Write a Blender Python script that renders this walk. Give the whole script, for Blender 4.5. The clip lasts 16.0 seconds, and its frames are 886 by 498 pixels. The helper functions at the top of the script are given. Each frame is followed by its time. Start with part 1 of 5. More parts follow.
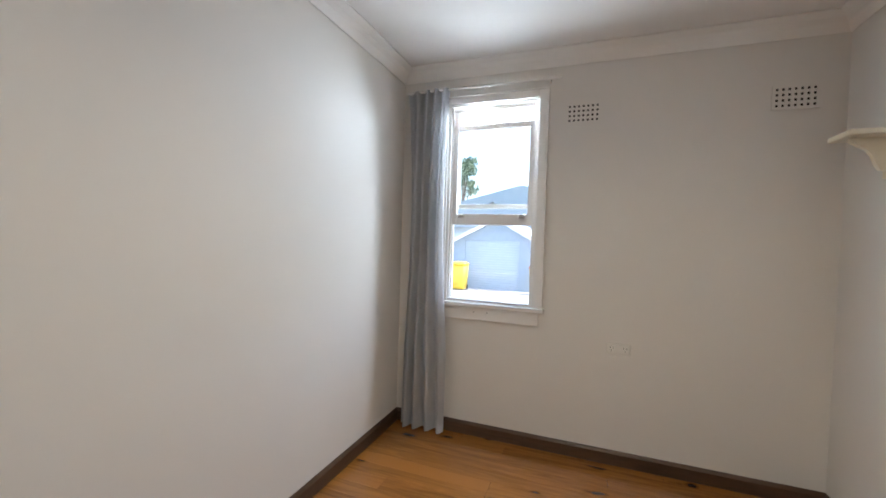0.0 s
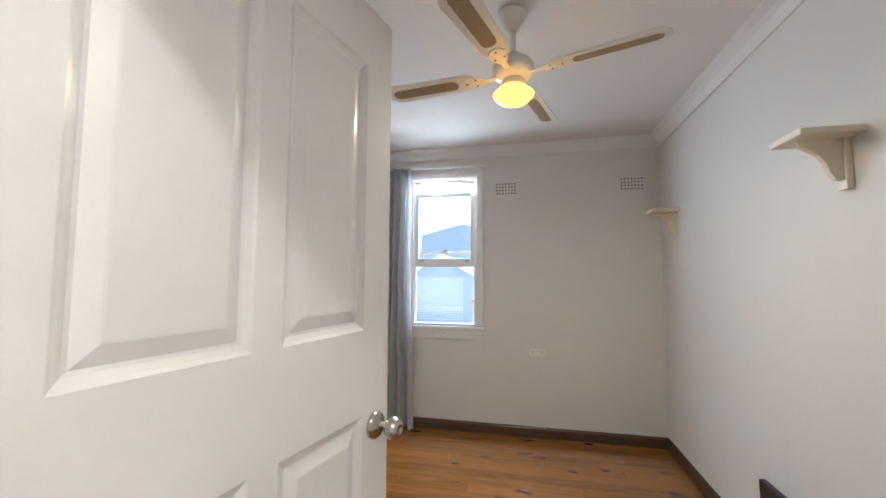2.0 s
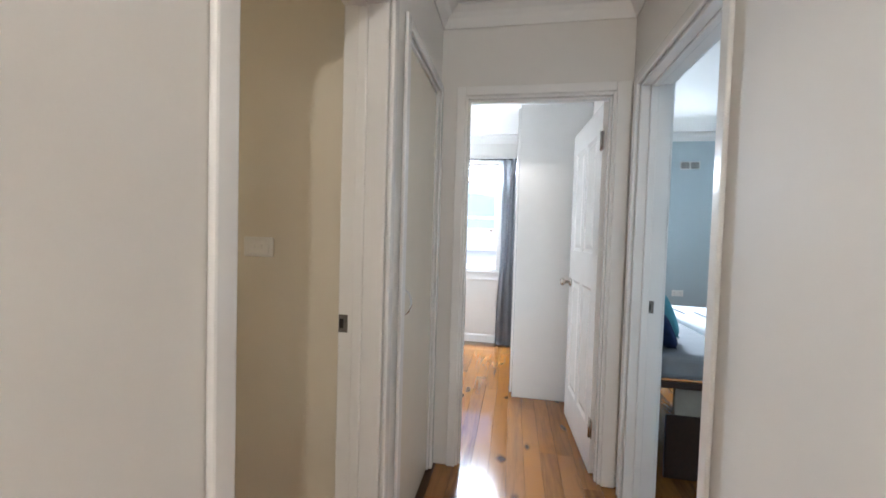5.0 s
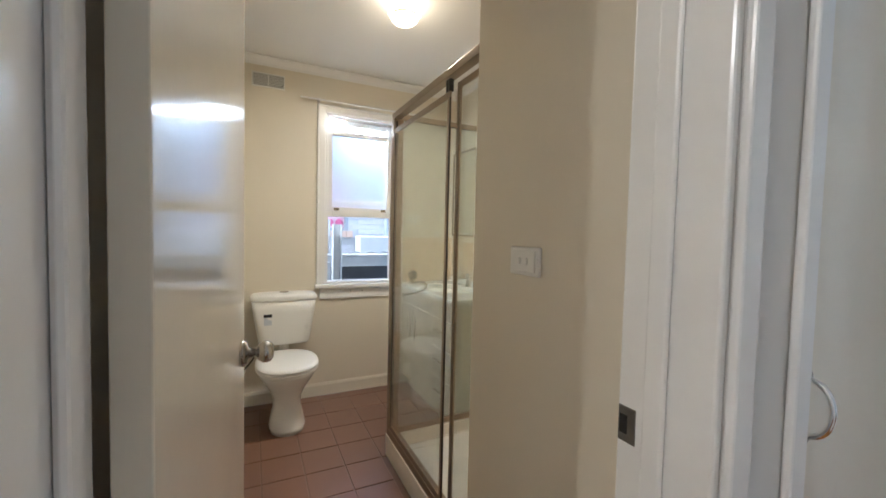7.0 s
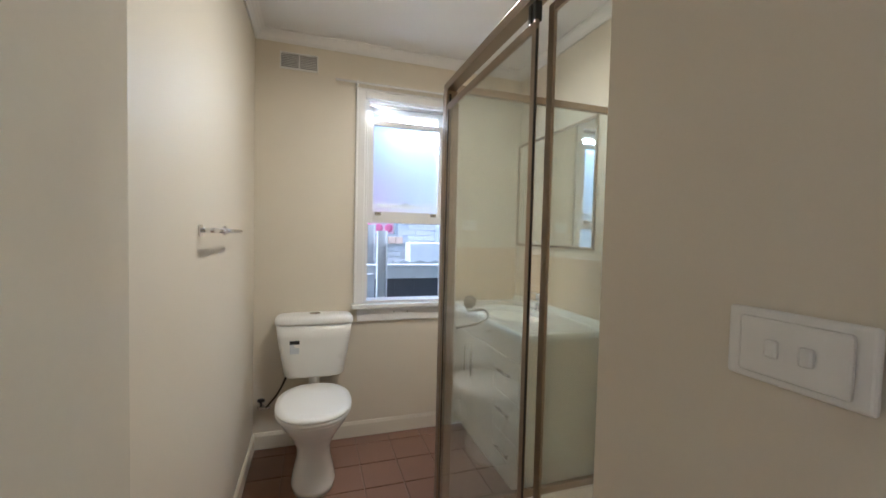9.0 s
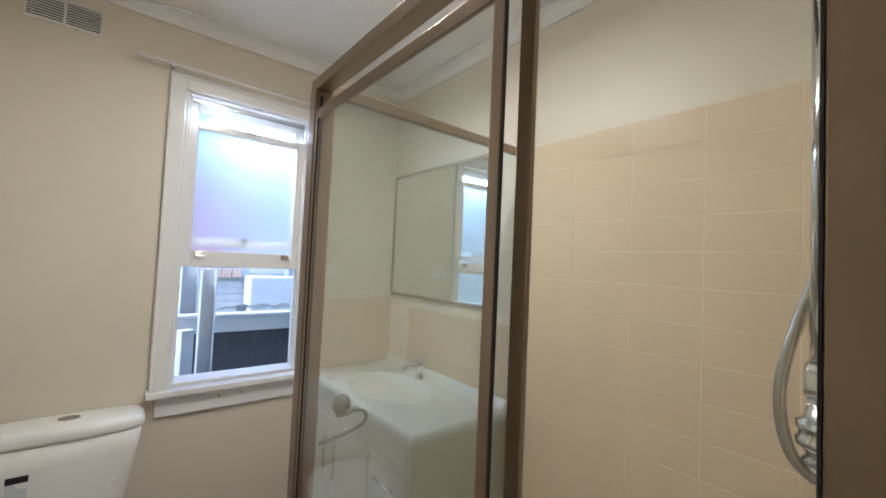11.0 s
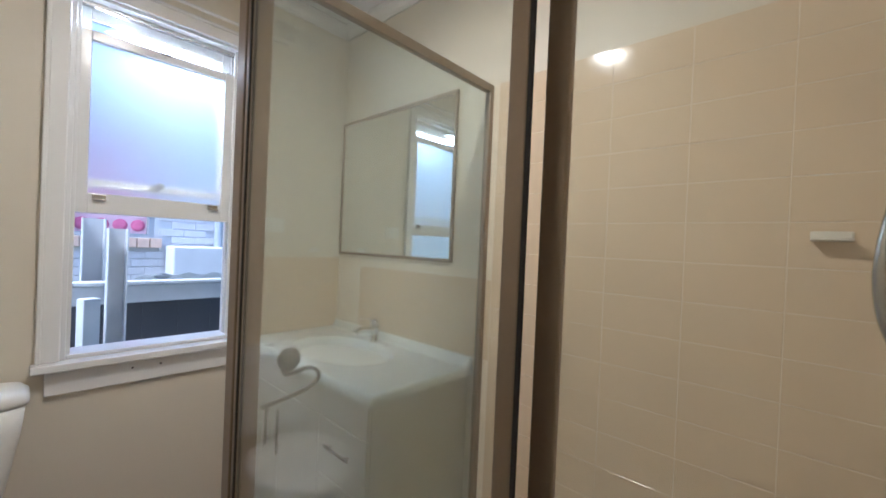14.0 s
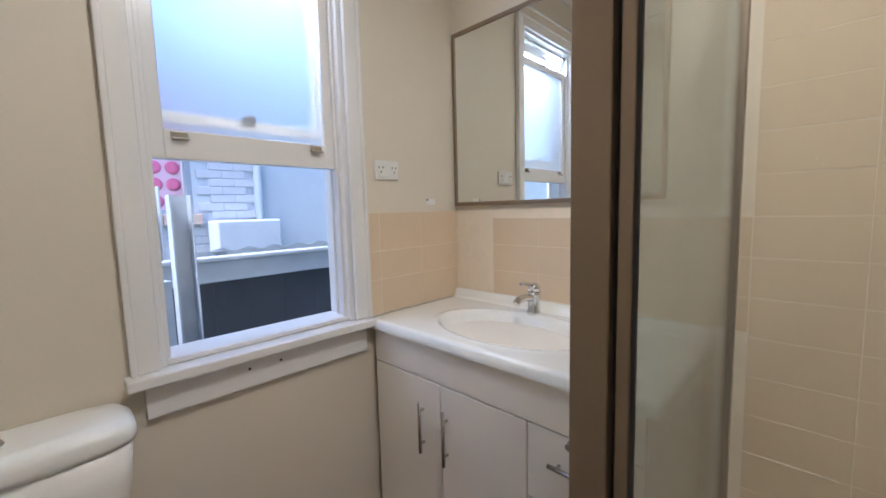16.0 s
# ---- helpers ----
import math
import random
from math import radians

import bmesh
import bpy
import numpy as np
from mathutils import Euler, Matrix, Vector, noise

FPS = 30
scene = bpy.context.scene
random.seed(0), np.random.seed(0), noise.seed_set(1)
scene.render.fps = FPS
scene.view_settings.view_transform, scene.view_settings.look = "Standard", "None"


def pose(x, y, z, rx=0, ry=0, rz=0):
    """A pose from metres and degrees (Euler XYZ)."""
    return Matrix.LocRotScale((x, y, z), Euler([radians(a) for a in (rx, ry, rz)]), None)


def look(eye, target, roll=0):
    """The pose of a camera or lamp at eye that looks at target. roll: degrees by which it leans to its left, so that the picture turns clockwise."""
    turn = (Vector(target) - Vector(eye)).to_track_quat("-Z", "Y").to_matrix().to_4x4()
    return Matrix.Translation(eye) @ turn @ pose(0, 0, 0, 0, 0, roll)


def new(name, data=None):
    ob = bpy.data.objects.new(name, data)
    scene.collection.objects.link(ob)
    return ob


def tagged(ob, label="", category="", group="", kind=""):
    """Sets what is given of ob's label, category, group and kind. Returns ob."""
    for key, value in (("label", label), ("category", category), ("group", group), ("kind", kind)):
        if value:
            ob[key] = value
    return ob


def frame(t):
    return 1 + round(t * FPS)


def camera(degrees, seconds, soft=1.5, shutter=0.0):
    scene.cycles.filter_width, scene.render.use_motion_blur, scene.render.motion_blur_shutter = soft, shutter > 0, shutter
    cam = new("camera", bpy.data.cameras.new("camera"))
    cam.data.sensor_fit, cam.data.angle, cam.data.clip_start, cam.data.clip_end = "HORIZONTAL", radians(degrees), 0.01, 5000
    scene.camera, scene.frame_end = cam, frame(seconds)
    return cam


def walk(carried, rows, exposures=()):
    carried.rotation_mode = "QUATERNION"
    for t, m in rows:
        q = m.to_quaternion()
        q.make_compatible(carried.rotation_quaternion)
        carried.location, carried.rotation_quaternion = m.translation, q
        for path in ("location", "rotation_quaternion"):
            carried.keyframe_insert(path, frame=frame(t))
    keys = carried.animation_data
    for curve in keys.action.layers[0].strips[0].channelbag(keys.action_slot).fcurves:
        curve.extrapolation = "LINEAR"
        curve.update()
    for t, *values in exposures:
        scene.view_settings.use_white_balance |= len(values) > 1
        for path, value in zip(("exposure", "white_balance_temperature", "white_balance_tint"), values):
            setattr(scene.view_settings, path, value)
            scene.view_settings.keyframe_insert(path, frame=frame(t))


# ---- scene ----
# ---- brightness ----
EXPOSURES = [(0.0, 2.5, 5950, 10), (0.5, 2.65, 6150, 11), (1.5, 2.65, 5800, 11), (2.5, 2.4, 5750, 9), (3.5, 2.12, 5800, 11), (5.2, 2.2, 5850, 11), (7.3, 2.15, 5450, 9), (8.2, 2.05, 5350, 10), (10.5, 1.95, 5080, 11), (14.0, 1.8, 5080, 13), (16.0, 1.74, 5150, 15)]
FAN_W, HALL_W, BATH_W = 2.0, 6.4, 4.1
WIN_W = (7.0, 38.0, 30.0, 1.1)
LAMP_E, OPAL_E = 0.7, 2.2
# ---- camera and its walk ----
cam = camera(97.0, 16.0, soft=1.7)
PATH = [
    (0, (0.407, 0.089, 1.323), (-0.293, 1.962, 1.271), 1.8),
    (0.5, (0.472, -0.12, 1.303), (0.156, 1.855, 1.283), 1.4),
    (1, (0.461, -0.368, 1.298), (0.371, 1.63, 1.329), 1.1),
    (1.5, (0.456, -0.606, 1.342), (0.413, 1.391, 1.421), 0.3),
    (2, (0.526, -0.834, 1.342), (0.102, 1.116, 1.48), 0.2),
    (2.5, (0.562, -1.023, 1.345), (-0.324, 0.76, 1.531), 0.4),
    (3, (0.54, -1.182, 1.321), (-0.806, 0.288, 1.488), 1.4),
    (3.5, (0.543, -1.285, 1.344), (-1.16, -0.237, 1.39), 1.9),
    (4, (0.539, -1.391, 1.312), (-1.365, -0.783, 1.275), 2.0),
    (4.5, (0.449, -1.432, 1.29), (-1.542, -1.257, 1.22), 1.9),
    (5, (0.245, -1.372, 1.289), (-1.722, -1.725, 1.221), 1.7),
    (5.2, (0.168, -1.354, 1.292), (-1.754, -1.904, 1.226), 1.7),
    (7.3, (-0.483, -1.539, 1.298), (-1.178, -3.412, 1.213), 1.2),
    (8, (-0.567, -1.705, 1.291), (-1.05, -3.644, 1.217), 1.0),
    (10.3, (-0.69, -2.446, 1.419), (-1.711, -4.166, 1.411), 2.0),
    (10.5, (-0.709, -2.482, 1.429), (-1.794, -4.162, 1.444), 2.0),
    (11, (-0.745, -2.543, 1.461), (-2.004, -4.095, 1.537), 2.6),
    (11.5, (-0.775, -2.575, 1.476), (-2.169, -4.004, 1.61), 2.9),
    (12, (-0.8, -2.612, 1.489), (-2.286, -3.938, 1.67), 3.2),
    (12.5, (-0.81, -2.635, 1.504), (-2.34, -3.909, 1.695), 3.2),
    (13, (-0.806, -2.639, 1.488), (-2.342, -3.911, 1.632), 3.2),
    (13.5, (-0.805, -2.644, 1.436), (-2.321, -3.947, 1.489), 3.3),
    (14, (-0.805, -2.705, 1.333), (-2.278, -4.057, 1.317), 2.5),
    (14.5, (-0.795, -2.821, 1.305), (-2.226, -4.214, 1.214), 1.8),
    (15, (-0.785, -2.98, 1.293), (-2.188, -4.399, 1.15), 0.5),
    (15.5, (-0.739, -3.188, 1.268), (-2.164, -4.582, 1.102), -0.4),
    (16, (-0.739, -3.432, 1.248), (-2.162, -4.824, 1.051), -1.5),
]
walk(cam, [(t, look(eye, target, roll)) for t, eye, target, roll in PATH], EXPOSURES)

# ---- world and sun ----
world = bpy.data.worlds.new("world")
scene.world = world
world.use_nodes = True
wn = world.node_tree.nodes
sky = wn.new("ShaderNodeTexSky")
sky.sky_type = "NISHITA"
sky.sun_disc = False
sky.sun_elevation, sky.sun_rotation = radians(59), radians(79)
sky.dust_density = 3.0
world.node_tree.links.new(sky.outputs[0], wn["Background"].inputs[0])
wn["Background"].inputs[1].default_value = 0.14
sun = bpy.data.lights.new("sun", "SUN")
sun.energy, sun.angle, sun.color = 1.45, radians(12), (1, 0.96, 0.9)
new("sun", sun).matrix_world = look((20, 4, 34), (0, 0, 0))


def bulb(x, y, z, watts, colour, radius):
    """The bulb of a ceiling lamp, inside its glass shade."""
    li = bpy.data.lights.new("bulb", "POINT")
    li.shadow_soft_size, li.energy, li.color = radius, watts, colour
    new("bulb", li).location = (x, y, z)


def lamp_disc(x, y, z, watts, colour, radius):
    """The light of a shaded ceiling lamp, thrown downwards."""
    li = bpy.data.lights.new("lamp_light", "AREA")
    li.shape, li.size = "DISK", radius * 2
    li.energy, li.color, li.spread = watts, colour, radians(176)
    new("lamp_light", li).location = (x, y, z)


lamp_disc(0.47, 0.845, 2.04, FAN_W, (1, 0.85, 0.62), 0.07)
bulb(1.1, -1.22, 2.44, HALL_W, (1, 0.92, 0.82), 0.03)
lamp_disc(-1.14, -3.5, 2.384, BATH_W, (1, 0.85, 0.64), 0.06)


def sky_fill_strip(x, y, z, turn, watts, deep=0.1, dip=-55):
    """An added area lamp in the head of a window opening, standing in for sky light, cast inwards and down."""
    li = bpy.data.lights.new("sky_fill_lamp", "AREA")
    li.shape, li.size, li.size_y = "RECTANGLE", 0.5, deep
    li.energy, li.color, li.spread = watts, (0.86, 0.94, 1.0), radians(160)
    new("sky_fill_lamp", li).matrix_world = pose(x, y, z, 0, 0, turn) @ pose(0, 0, 0, dip, 0, 0)


sky_fill_strip(-0.2, 2.78, 2.165, 26, WIN_W[0], 0.12, -54)
sky_fill_strip(-4.70, -1.84, 2.12, 90, WIN_W[1])
sky_fill_strip(-4.70, -0.06, 2.12, 90, WIN_W[2])
sky_fill_strip(-1.2, -4.745, 2.125, 200, WIN_W[3], 0.07, -52)


# ---- materials ----
def node(nt, kind, **ins):
    n = nt.nodes.new(kind)
    for k, v in ins.items():
        n.inputs[k.replace("_", " ")].default_value = v
    return n


def mat(name, colour, rough=0.5, metal=0.0, vary=0.06, size=3.0, fine=120.0, bump=0.05, spec=0.5, coat=0.0, per_object=0.0, emit=0.0):
    """Paint, metal or ceramic with broad tone changes, fine grain, wear in the gloss and slight relief."""
    m = bpy.data.materials.new(name)
    m.use_nodes = True
    nt, lk = m.node_tree, m.node_tree.links.new
    p = nt.nodes["Principled BSDF"]
    tc = nt.nodes.new("ShaderNodeTexCoord")
    broad = node(nt, "ShaderNodeTexNoise", Scale=size, Detail=5.0, Roughness=0.6)
    grain = node(nt, "ShaderNodeTexNoise", Scale=fine, Detail=3.0)
    lk(tc.outputs["Object"], broad.inputs["Vector"])
    lk(tc.outputs["Object"], grain.inputs["Vector"])
    add = nt.nodes.new("ShaderNodeMath")
    add.operation = "MULTIPLY_ADD"
    add.inputs[1].default_value = 0.3
    lk(grain.outputs[0], add.inputs[0])
    lk(broad.outputs[0], add.inputs[2])
    src = add.outputs[0]
    if per_object:
        info = nt.nodes.new("ShaderNodeObjectInfo")
        more = nt.nodes.new("ShaderNodeMath")
        more.operation = "MULTIPLY_ADD"
        more.inputs[1].default_value = per_object
        lk(info.outputs["Random"], more.inputs[0])
        lk(src, more.inputs[2])
        src = more.outputs[0]
    ramp = nt.nodes.new("ShaderNodeMapRange")
    ramp.inputs[1].default_value, ramp.inputs[2].default_value = 0.35, 0.95 + per_object
    ramp.inputs[3].default_value, ramp.inputs[4].default_value = 1 - vary, 1 + vary
    lk(src, ramp.inputs[0])
    mul = nt.nodes.new("ShaderNodeVectorMath")
    mul.operation = "SCALE"
    mul.inputs[0].default_value = colour
    lk(ramp.outputs[0], mul.inputs["Scale"])
    lk(mul.outputs[0], p.inputs["Base Color"])
    gl = nt.nodes.new("ShaderNodeMapRange")
    gl.inputs[1].default_value, gl.inputs[2].default_value = 0.3, 0.7
    gl.inputs[3].default_value, gl.inputs[4].default_value = max(rough * 0.9, 0.01), min(rough * 1.12, 1)
    gl.clamp = False
    ramp.clamp = False
    lk(broad.outputs[0], gl.inputs[0])
    lk(gl.outputs[0], p.inputs["Roughness"])
    if bump:
        b = node(nt, "ShaderNodeBump", Strength=bump, Distance=0.002)
        lk(src, b.inputs["Height"])
        lk(b.outputs[0], p.inputs["Normal"])
    p.inputs["Metallic"].default_value = metal
    p.inputs["Specular IOR Level"].default_value = spec
    p.inputs["Coat Weight"].default_value = coat
    p.inputs["Coat Roughness"].default_value = 0.08
    if emit:
        p.inputs["Emission Color"].default_value = (*colour, 1)
        p.inputs["Emission Strength"].default_value = emit
    return m


def timber(name, light, dark, rough=0.25, knots=True, per_object=True, along=(1.2, 14, 14)):
    """Timber whose grain runs along x, with growth streaks and dark knots."""
    m = bpy.data.materials.new(name)
    m.use_nodes = True
    nt, lk = m.node_tree, m.node_tree.links.new
    p = nt.nodes["Principled BSDF"]
    tc = nt.nodes.new("ShaderNodeTexCoord")
    info = nt.nodes.new("ShaderNodeObjectInfo")
    off = nt.nodes.new("ShaderNodeVectorMath")
    off.operation = "MULTIPLY_ADD"
    off.inputs[1].default_value = (37, 11, 5)
    lk(info.outputs["Random"], off.inputs[0])
    lk(tc.outputs["Object"], off.inputs[2])
    st = nt.nodes.new("ShaderNodeVectorMath")
    st.operation = "MULTIPLY"
    st.inputs[1].default_value = along
    lk(off.outputs[0], st.inputs[0])
    streak = node(nt, "ShaderNodeTexNoise", Scale=1.6, Detail=7.0, Roughness=0.65, Distortion=1.2)
    fine = node(nt, "ShaderNodeTexNoise", Scale=9.0, Detail=4.0)
    lk(st.outputs[0], streak.inputs["Vector"])
    lk(st.outputs[0], fine.inputs["Vector"])
    mix = nt.nodes.new("ShaderNodeMath")
    mix.operation = "MULTIPLY_ADD"
    mix.inputs[1].default_value = 0.25
    lk(fine.outputs[0], mix.inputs[0])
    lk(streak.outputs[0], mix.inputs[2])
    tone = nt.nodes.new("ShaderNodeMath")
    tone.operation = "MULTIPLY_ADD"
    tone.inputs[1].default_value = 0.36 if per_object else 0.0
    lk(info.outputs["Random"], tone.inputs[0])
    lk(mix.outputs[0], tone.inputs[2])
    ramp = nt.nodes.new("ShaderNodeValToRGB")
    ramp.color_ramp.elements[0].position, ramp.color_ramp.elements[0].color = 0.36, (*dark, 1)
    ramp.color_ramp.elements[1].position, ramp.color_ramp.elements[1].color = 0.85, (*light, 1)
    lk(tone.outputs[0], ramp.inputs[0])
    col = ramp.outputs[0]
    if knots:
        ks = nt.nodes.new("ShaderNodeVectorMath")
        ks.operation = "MULTIPLY"
        ks.inputs[1].default_value = (1.7, 3.9, 1.0)
        lk(off.outputs[0], ks.inputs[0])
        wob = node(nt, "ShaderNodeTexNoise", Scale=6.0, Detail=2.0)
        lk(off.outputs[0], wob.inputs["Vector"])
        wv = nt.nodes.new("ShaderNodeVectorMath")
        wv.operation = "MULTIPLY_ADD"
        wv.inputs[1].default_value = (0.35, 0.35, 0.1)
        lk(wob.outputs[1], wv.inputs[0])
        lk(ks.outputs[0], wv.inputs[2])
        vo = node(nt, "ShaderNodeTexVoronoi", Scale=1.0, Randomness=1.0)
        vo.voronoi_dimensions = "2D"
        lk(wv.outputs[0], vo.inputs["Vector"])
        kr = nt.nodes.new("ShaderNodeMapRange")
        kr.inputs[1].default_value, kr.inputs[2].default_value = 0.035, 0.105
        kr.inputs[3].default_value, kr.inputs[4].default_value = 0.85, 0.0
        lk(vo.outputs["Distance"], kr.inputs[0])
        km = nt.nodes.new("ShaderNodeMix")
        km.data_type = "RGBA"
        lk(kr.outputs[0], km.inputs[0])
        lk(col, km.inputs[6])
        km.inputs[7].default_value = (dark[0] * 0.25, dark[1] * 0.2, dark[2] * 0.2, 1)
        col = km.outputs[2]
    lk(col, p.inputs["Base Color"])
    rr = nt.nodes.new("ShaderNodeMapRange")
    rr.inputs[3].default_value, rr.inputs[4].default_value = rough * 0.75, rough * 1.35
    lk(streak.outputs[0], rr.inputs[0])
    lk(rr.outputs[0], p.inputs["Roughness"])
    b = node(nt, "ShaderNodeBump", Strength=0.12, Distance=0.002)
    lk(mix.outputs[0], b.inputs["Height"])
    lk(b.outputs[0], p.inputs["Normal"])
    return m


def pane(name, tint, haze, rough, gloss=0.02, even=0.0):
    """A thin clear pane: it lets light through, mirrors at a slant, and carries a film of dirt."""
    m = bpy.data.materials.new(name)
    m.use_nodes = True
    nt, lk = m.node_tree, m.node_tree.links.new
    nt.nodes.remove(nt.nodes["Principled BSDF"])
    out = nt.nodes["Material Output"]
    tr = node(nt, "ShaderNodeBsdfTransparent", Color=(*tint, 1))
    gb = node(nt, "ShaderNodeBsdfGlossy", Roughness=gloss)
    film = node(nt, "ShaderNodeBsdfDiffuse", Color=(0.75, 0.76, 0.74, 1))
    film2 = node(nt, "ShaderNodeBsdfTranslucent", Color=(0.75, 0.76, 0.74, 1))
    fm = nt.nodes.new("ShaderNodeMixShader")
    lk(film.outputs[0], fm.inputs[1])
    lk(film2.outputs[0], fm.inputs[2])
    tc = nt.nodes.new("ShaderNodeTexCoord")
    n1 = node(nt, "ShaderNodeTexNoise", Scale=rough, Detail=6.0, Roughness=0.65)
    lk(tc.outputs["Object"], n1.inputs["Vector"])
    mr = nt.nodes.new("ShaderNodeMapRange")
    mr.inputs[1].default_value, mr.inputs[2].default_value = 0.3, 0.75
    mr.inputs[3].default_value, mr.inputs[4].default_value = haze * (0.5 + 0.4 * even), haze * (1.6 - 0.5 * even)
    lk(n1.outputs[0], mr.inputs[0])
    a = nt.nodes.new("ShaderNodeMixShader")
    lk(mr.outputs[0], a.inputs[0])
    lk(tr.outputs[0], a.inputs[1])
    lk(fm.outputs[0], a.inputs[2])
    lw = node(nt, "ShaderNodeLayerWeight", Blend=0.5)
    pw = nt.nodes.new("ShaderNodeMath")
    pw.operation = "POWER"
    pw.inputs[1].default_value = 4.0
    lk(lw.outputs["Facing"], pw.inputs[0])
    sc = nt.nodes.new("ShaderNodeMapRange")
    sc.inputs[3].default_value, sc.inputs[4].default_value = 0.035, 0.75
    lk(pw.outputs[0], sc.inputs[0])
    c = nt.nodes.new("ShaderNodeMixShader")
    lk(sc.outputs[0], c.inputs[0])
    lk(a.outputs[0], c.inputs[1])
    lk(gb.outputs[0], c.inputs[2])
    lk(c.outputs[0], out.inputs[0])
    return m


def frosted(name):
    m = mat(name, (0.95, 0.96, 0.97), 0.6, vary=0.02, fine=260, bump=0.25, size=40)
    p = m.node_tree.nodes["Principled BSDF"]
    p.inputs["Transmission Weight"].default_value = 1.0
    p.inputs["IOR"].default_value = 1.15
    return m


WALL = mat("wall_paint", (0.72, 0.70, 0.665), 0.7, vary=0.025, size=1.5, fine=260, bump=0.06)
WALL_BATH = mat("bathroom_paint", (0.70, 0.64, 0.525), 0.46, vary=0.03, size=1.3, fine=240, bump=0.06)
# Guest bedroom walls: the bluish shade of sky light is mixed into the colour.
WALL_BLUE_SHADE = mat("blue_shaded_wall_paint", (0.43, 0.51, 0.54), 0.5, vary=0.03, size=1.5, fine=260, bump=0.06)
CEIL = mat("ceiling_paint", (0.80, 0.79, 0.77), 0.9, vary=0.02, size=1.2, fine=200, bump=0.04)
GLOSS = mat("gloss_enamel", (0.80, 0.79, 0.77), 0.2, vary=0.025, size=5, fine=90, bump=0.1)
GLOSS_CREAM = mat("cream_enamel", (0.74, 0.69, 0.58), 0.1, vary=0.03, size=4, fine=70, bump=0.07)
SHELF_PAINT = mat("shelf_cream_paint", (0.74, 0.67, 0.53), 0.4, vary=0.04, size=9, bump=0.08)
BROWN = timber("dark_skirting_timber", (0.10, 0.055, 0.03), (0.045, 0.025, 0.014), 0.35, knots=False, per_object=False)
BOARD = timber("pine_board", (0.30, 0.12, 0.022), (0.115, 0.037, 0.007), 0.13)
varnish = BOARD.node_tree.nodes["Principled BSDF"]
varnish.inputs["Coat Weight"].default_value = 0.5
varnish.inputs["Coat Roughness"].default_value = 0.06
DARKWOOD = timber("bed_timber", (0.045, 0.02, 0.012), (0.02, 0.01, 0.006), 0.4, knots=False)
SUBFLOOR = mat("subfloor", (0.10, 0.05, 0.02), 0.7)
TERRA = mat("terracotta_tile", (0.22, 0.118, 0.08), 0.3, vary=0.1, size=7, fine=90, bump=0.04, per_object=0.5)
GROUT = mat("floor_grout", (0.2, 0.13, 0.095), 0.8, vary=0.1, size=20)
TILE = mat("wall_tile_glaze", (0.70, 0.56, 0.395), 0.13, vary=0.03, size=6, fine=60, bump=0.06, per_object=0.35, spec=0.35)
TILE_GROUT = mat("wall_grout", (0.80, 0.70, 0.56), 0.6, vary=0.06, size=20)
BRONZE = mat("bronze_anodised_aluminium", (0.285, 0.22, 0.155), 0.36, metal=0.75, vary=0.08, size=8, fine=200, bump=0.03)
RUBBER = mat("black_rubber_seal", (0.02, 0.019, 0.018), 0.6, vary=0.1)
CHROME = mat("chrome", (0.78, 0.78, 0.78), 0.1, metal=1.0, vary=0.05, size=12, bump=0.02)
STEEL = mat("brushed_nickel", (0.52, 0.49, 0.45), 0.24, metal=1.0, vary=0.06, size=14, bump=0.03)
WORNSTEEL = mat("tarnished_steel", (0.17, 0.155, 0.14), 0.4, metal=0.8, vary=0.15, size=30, bump=0.05)
CERAMIC = mat("white_ceramic", (0.83, 0.83, 0.79), 0.1, vary=0.01, size=2, bump=0.0, coat=0.3)
PLASTIC = mat("white_plastic", (0.80, 0.79, 0.75), 0.3, vary=0.01, size=2, bump=0.0)
VANITY = mat("vanity_laminate", (0.80, 0.755, 0.68), 0.33, vary=0.02, size=4, fine=180, bump=0.03)
TRAY = mat("shower_tray_acrylic", (0.72, 0.69, 0.62), 0.3, vary=0.1, size=9, fine=60, bump=0.1)
# Near-black stands in for shade in vent, latch and socket holes; also colours screws.
DARK = mat("hole_shade_screw_black", (0.015, 0.014, 0.013), 0.8, vary=0.1)
BLACK = mat("black_plastic", (0.012, 0.012, 0.013), 0.35, vary=0.1, size=10)
CURTAIN = mat("grey_curtain_cloth", (0.70, 0.71, 0.73), 0.85, vary=0.07, size=10, fine=500, bump=0.3, spec=0.2)
CURTAINGREY = mat("dark_grey_curtain_cloth", (0.36, 0.38, 0.40), 0.85, vary=0.07, size=10, fine=500, bump=0.3, spec=0.2)
CANE = mat("woven_cane", (0.30, 0.225, 0.14), 0.7, vary=0.2, size=90, fine=420, bump=0.5)
FANWHITE = mat("fan_white_enamel", (0.78, 0.76, 0.71), 0.35, vary=0.03, size=8)
AMBER = mat("lit_amber_glass", (1.0, 0.50, 0.06), 0.15, vary=0.15, size=9, emit=LAMP_E)
OPAL = mat("lit_opal_glass", (1.0, 0.80, 0.52), 0.3, vary=0.05, emit=OPAL_E)
WINGLASS = pane("window_glass", (0.97, 0.985, 0.98), 0.0015, 3.0)
SOAPGLASS = pane("soaped_glass", (0.93, 0.965, 0.945), 0.1, 2.0, gloss=0.08, even=1.0)
SHOWERGLASS = pane("shower_glass", (0.96, 0.98, 0.965), 0.065, 5.0, gloss=0.06)
FROST = frosted("frosted_glass")
MIRROR = mat("mirror_silver", (0.86, 0.88, 0.87), 0.015, metal=1.0, vary=0.01, bump=0)
BRICK = mat("pale_painted_brick", (0.55, 0.56, 0.59), 0.7, vary=0.08, size=20, per_object=0.3)
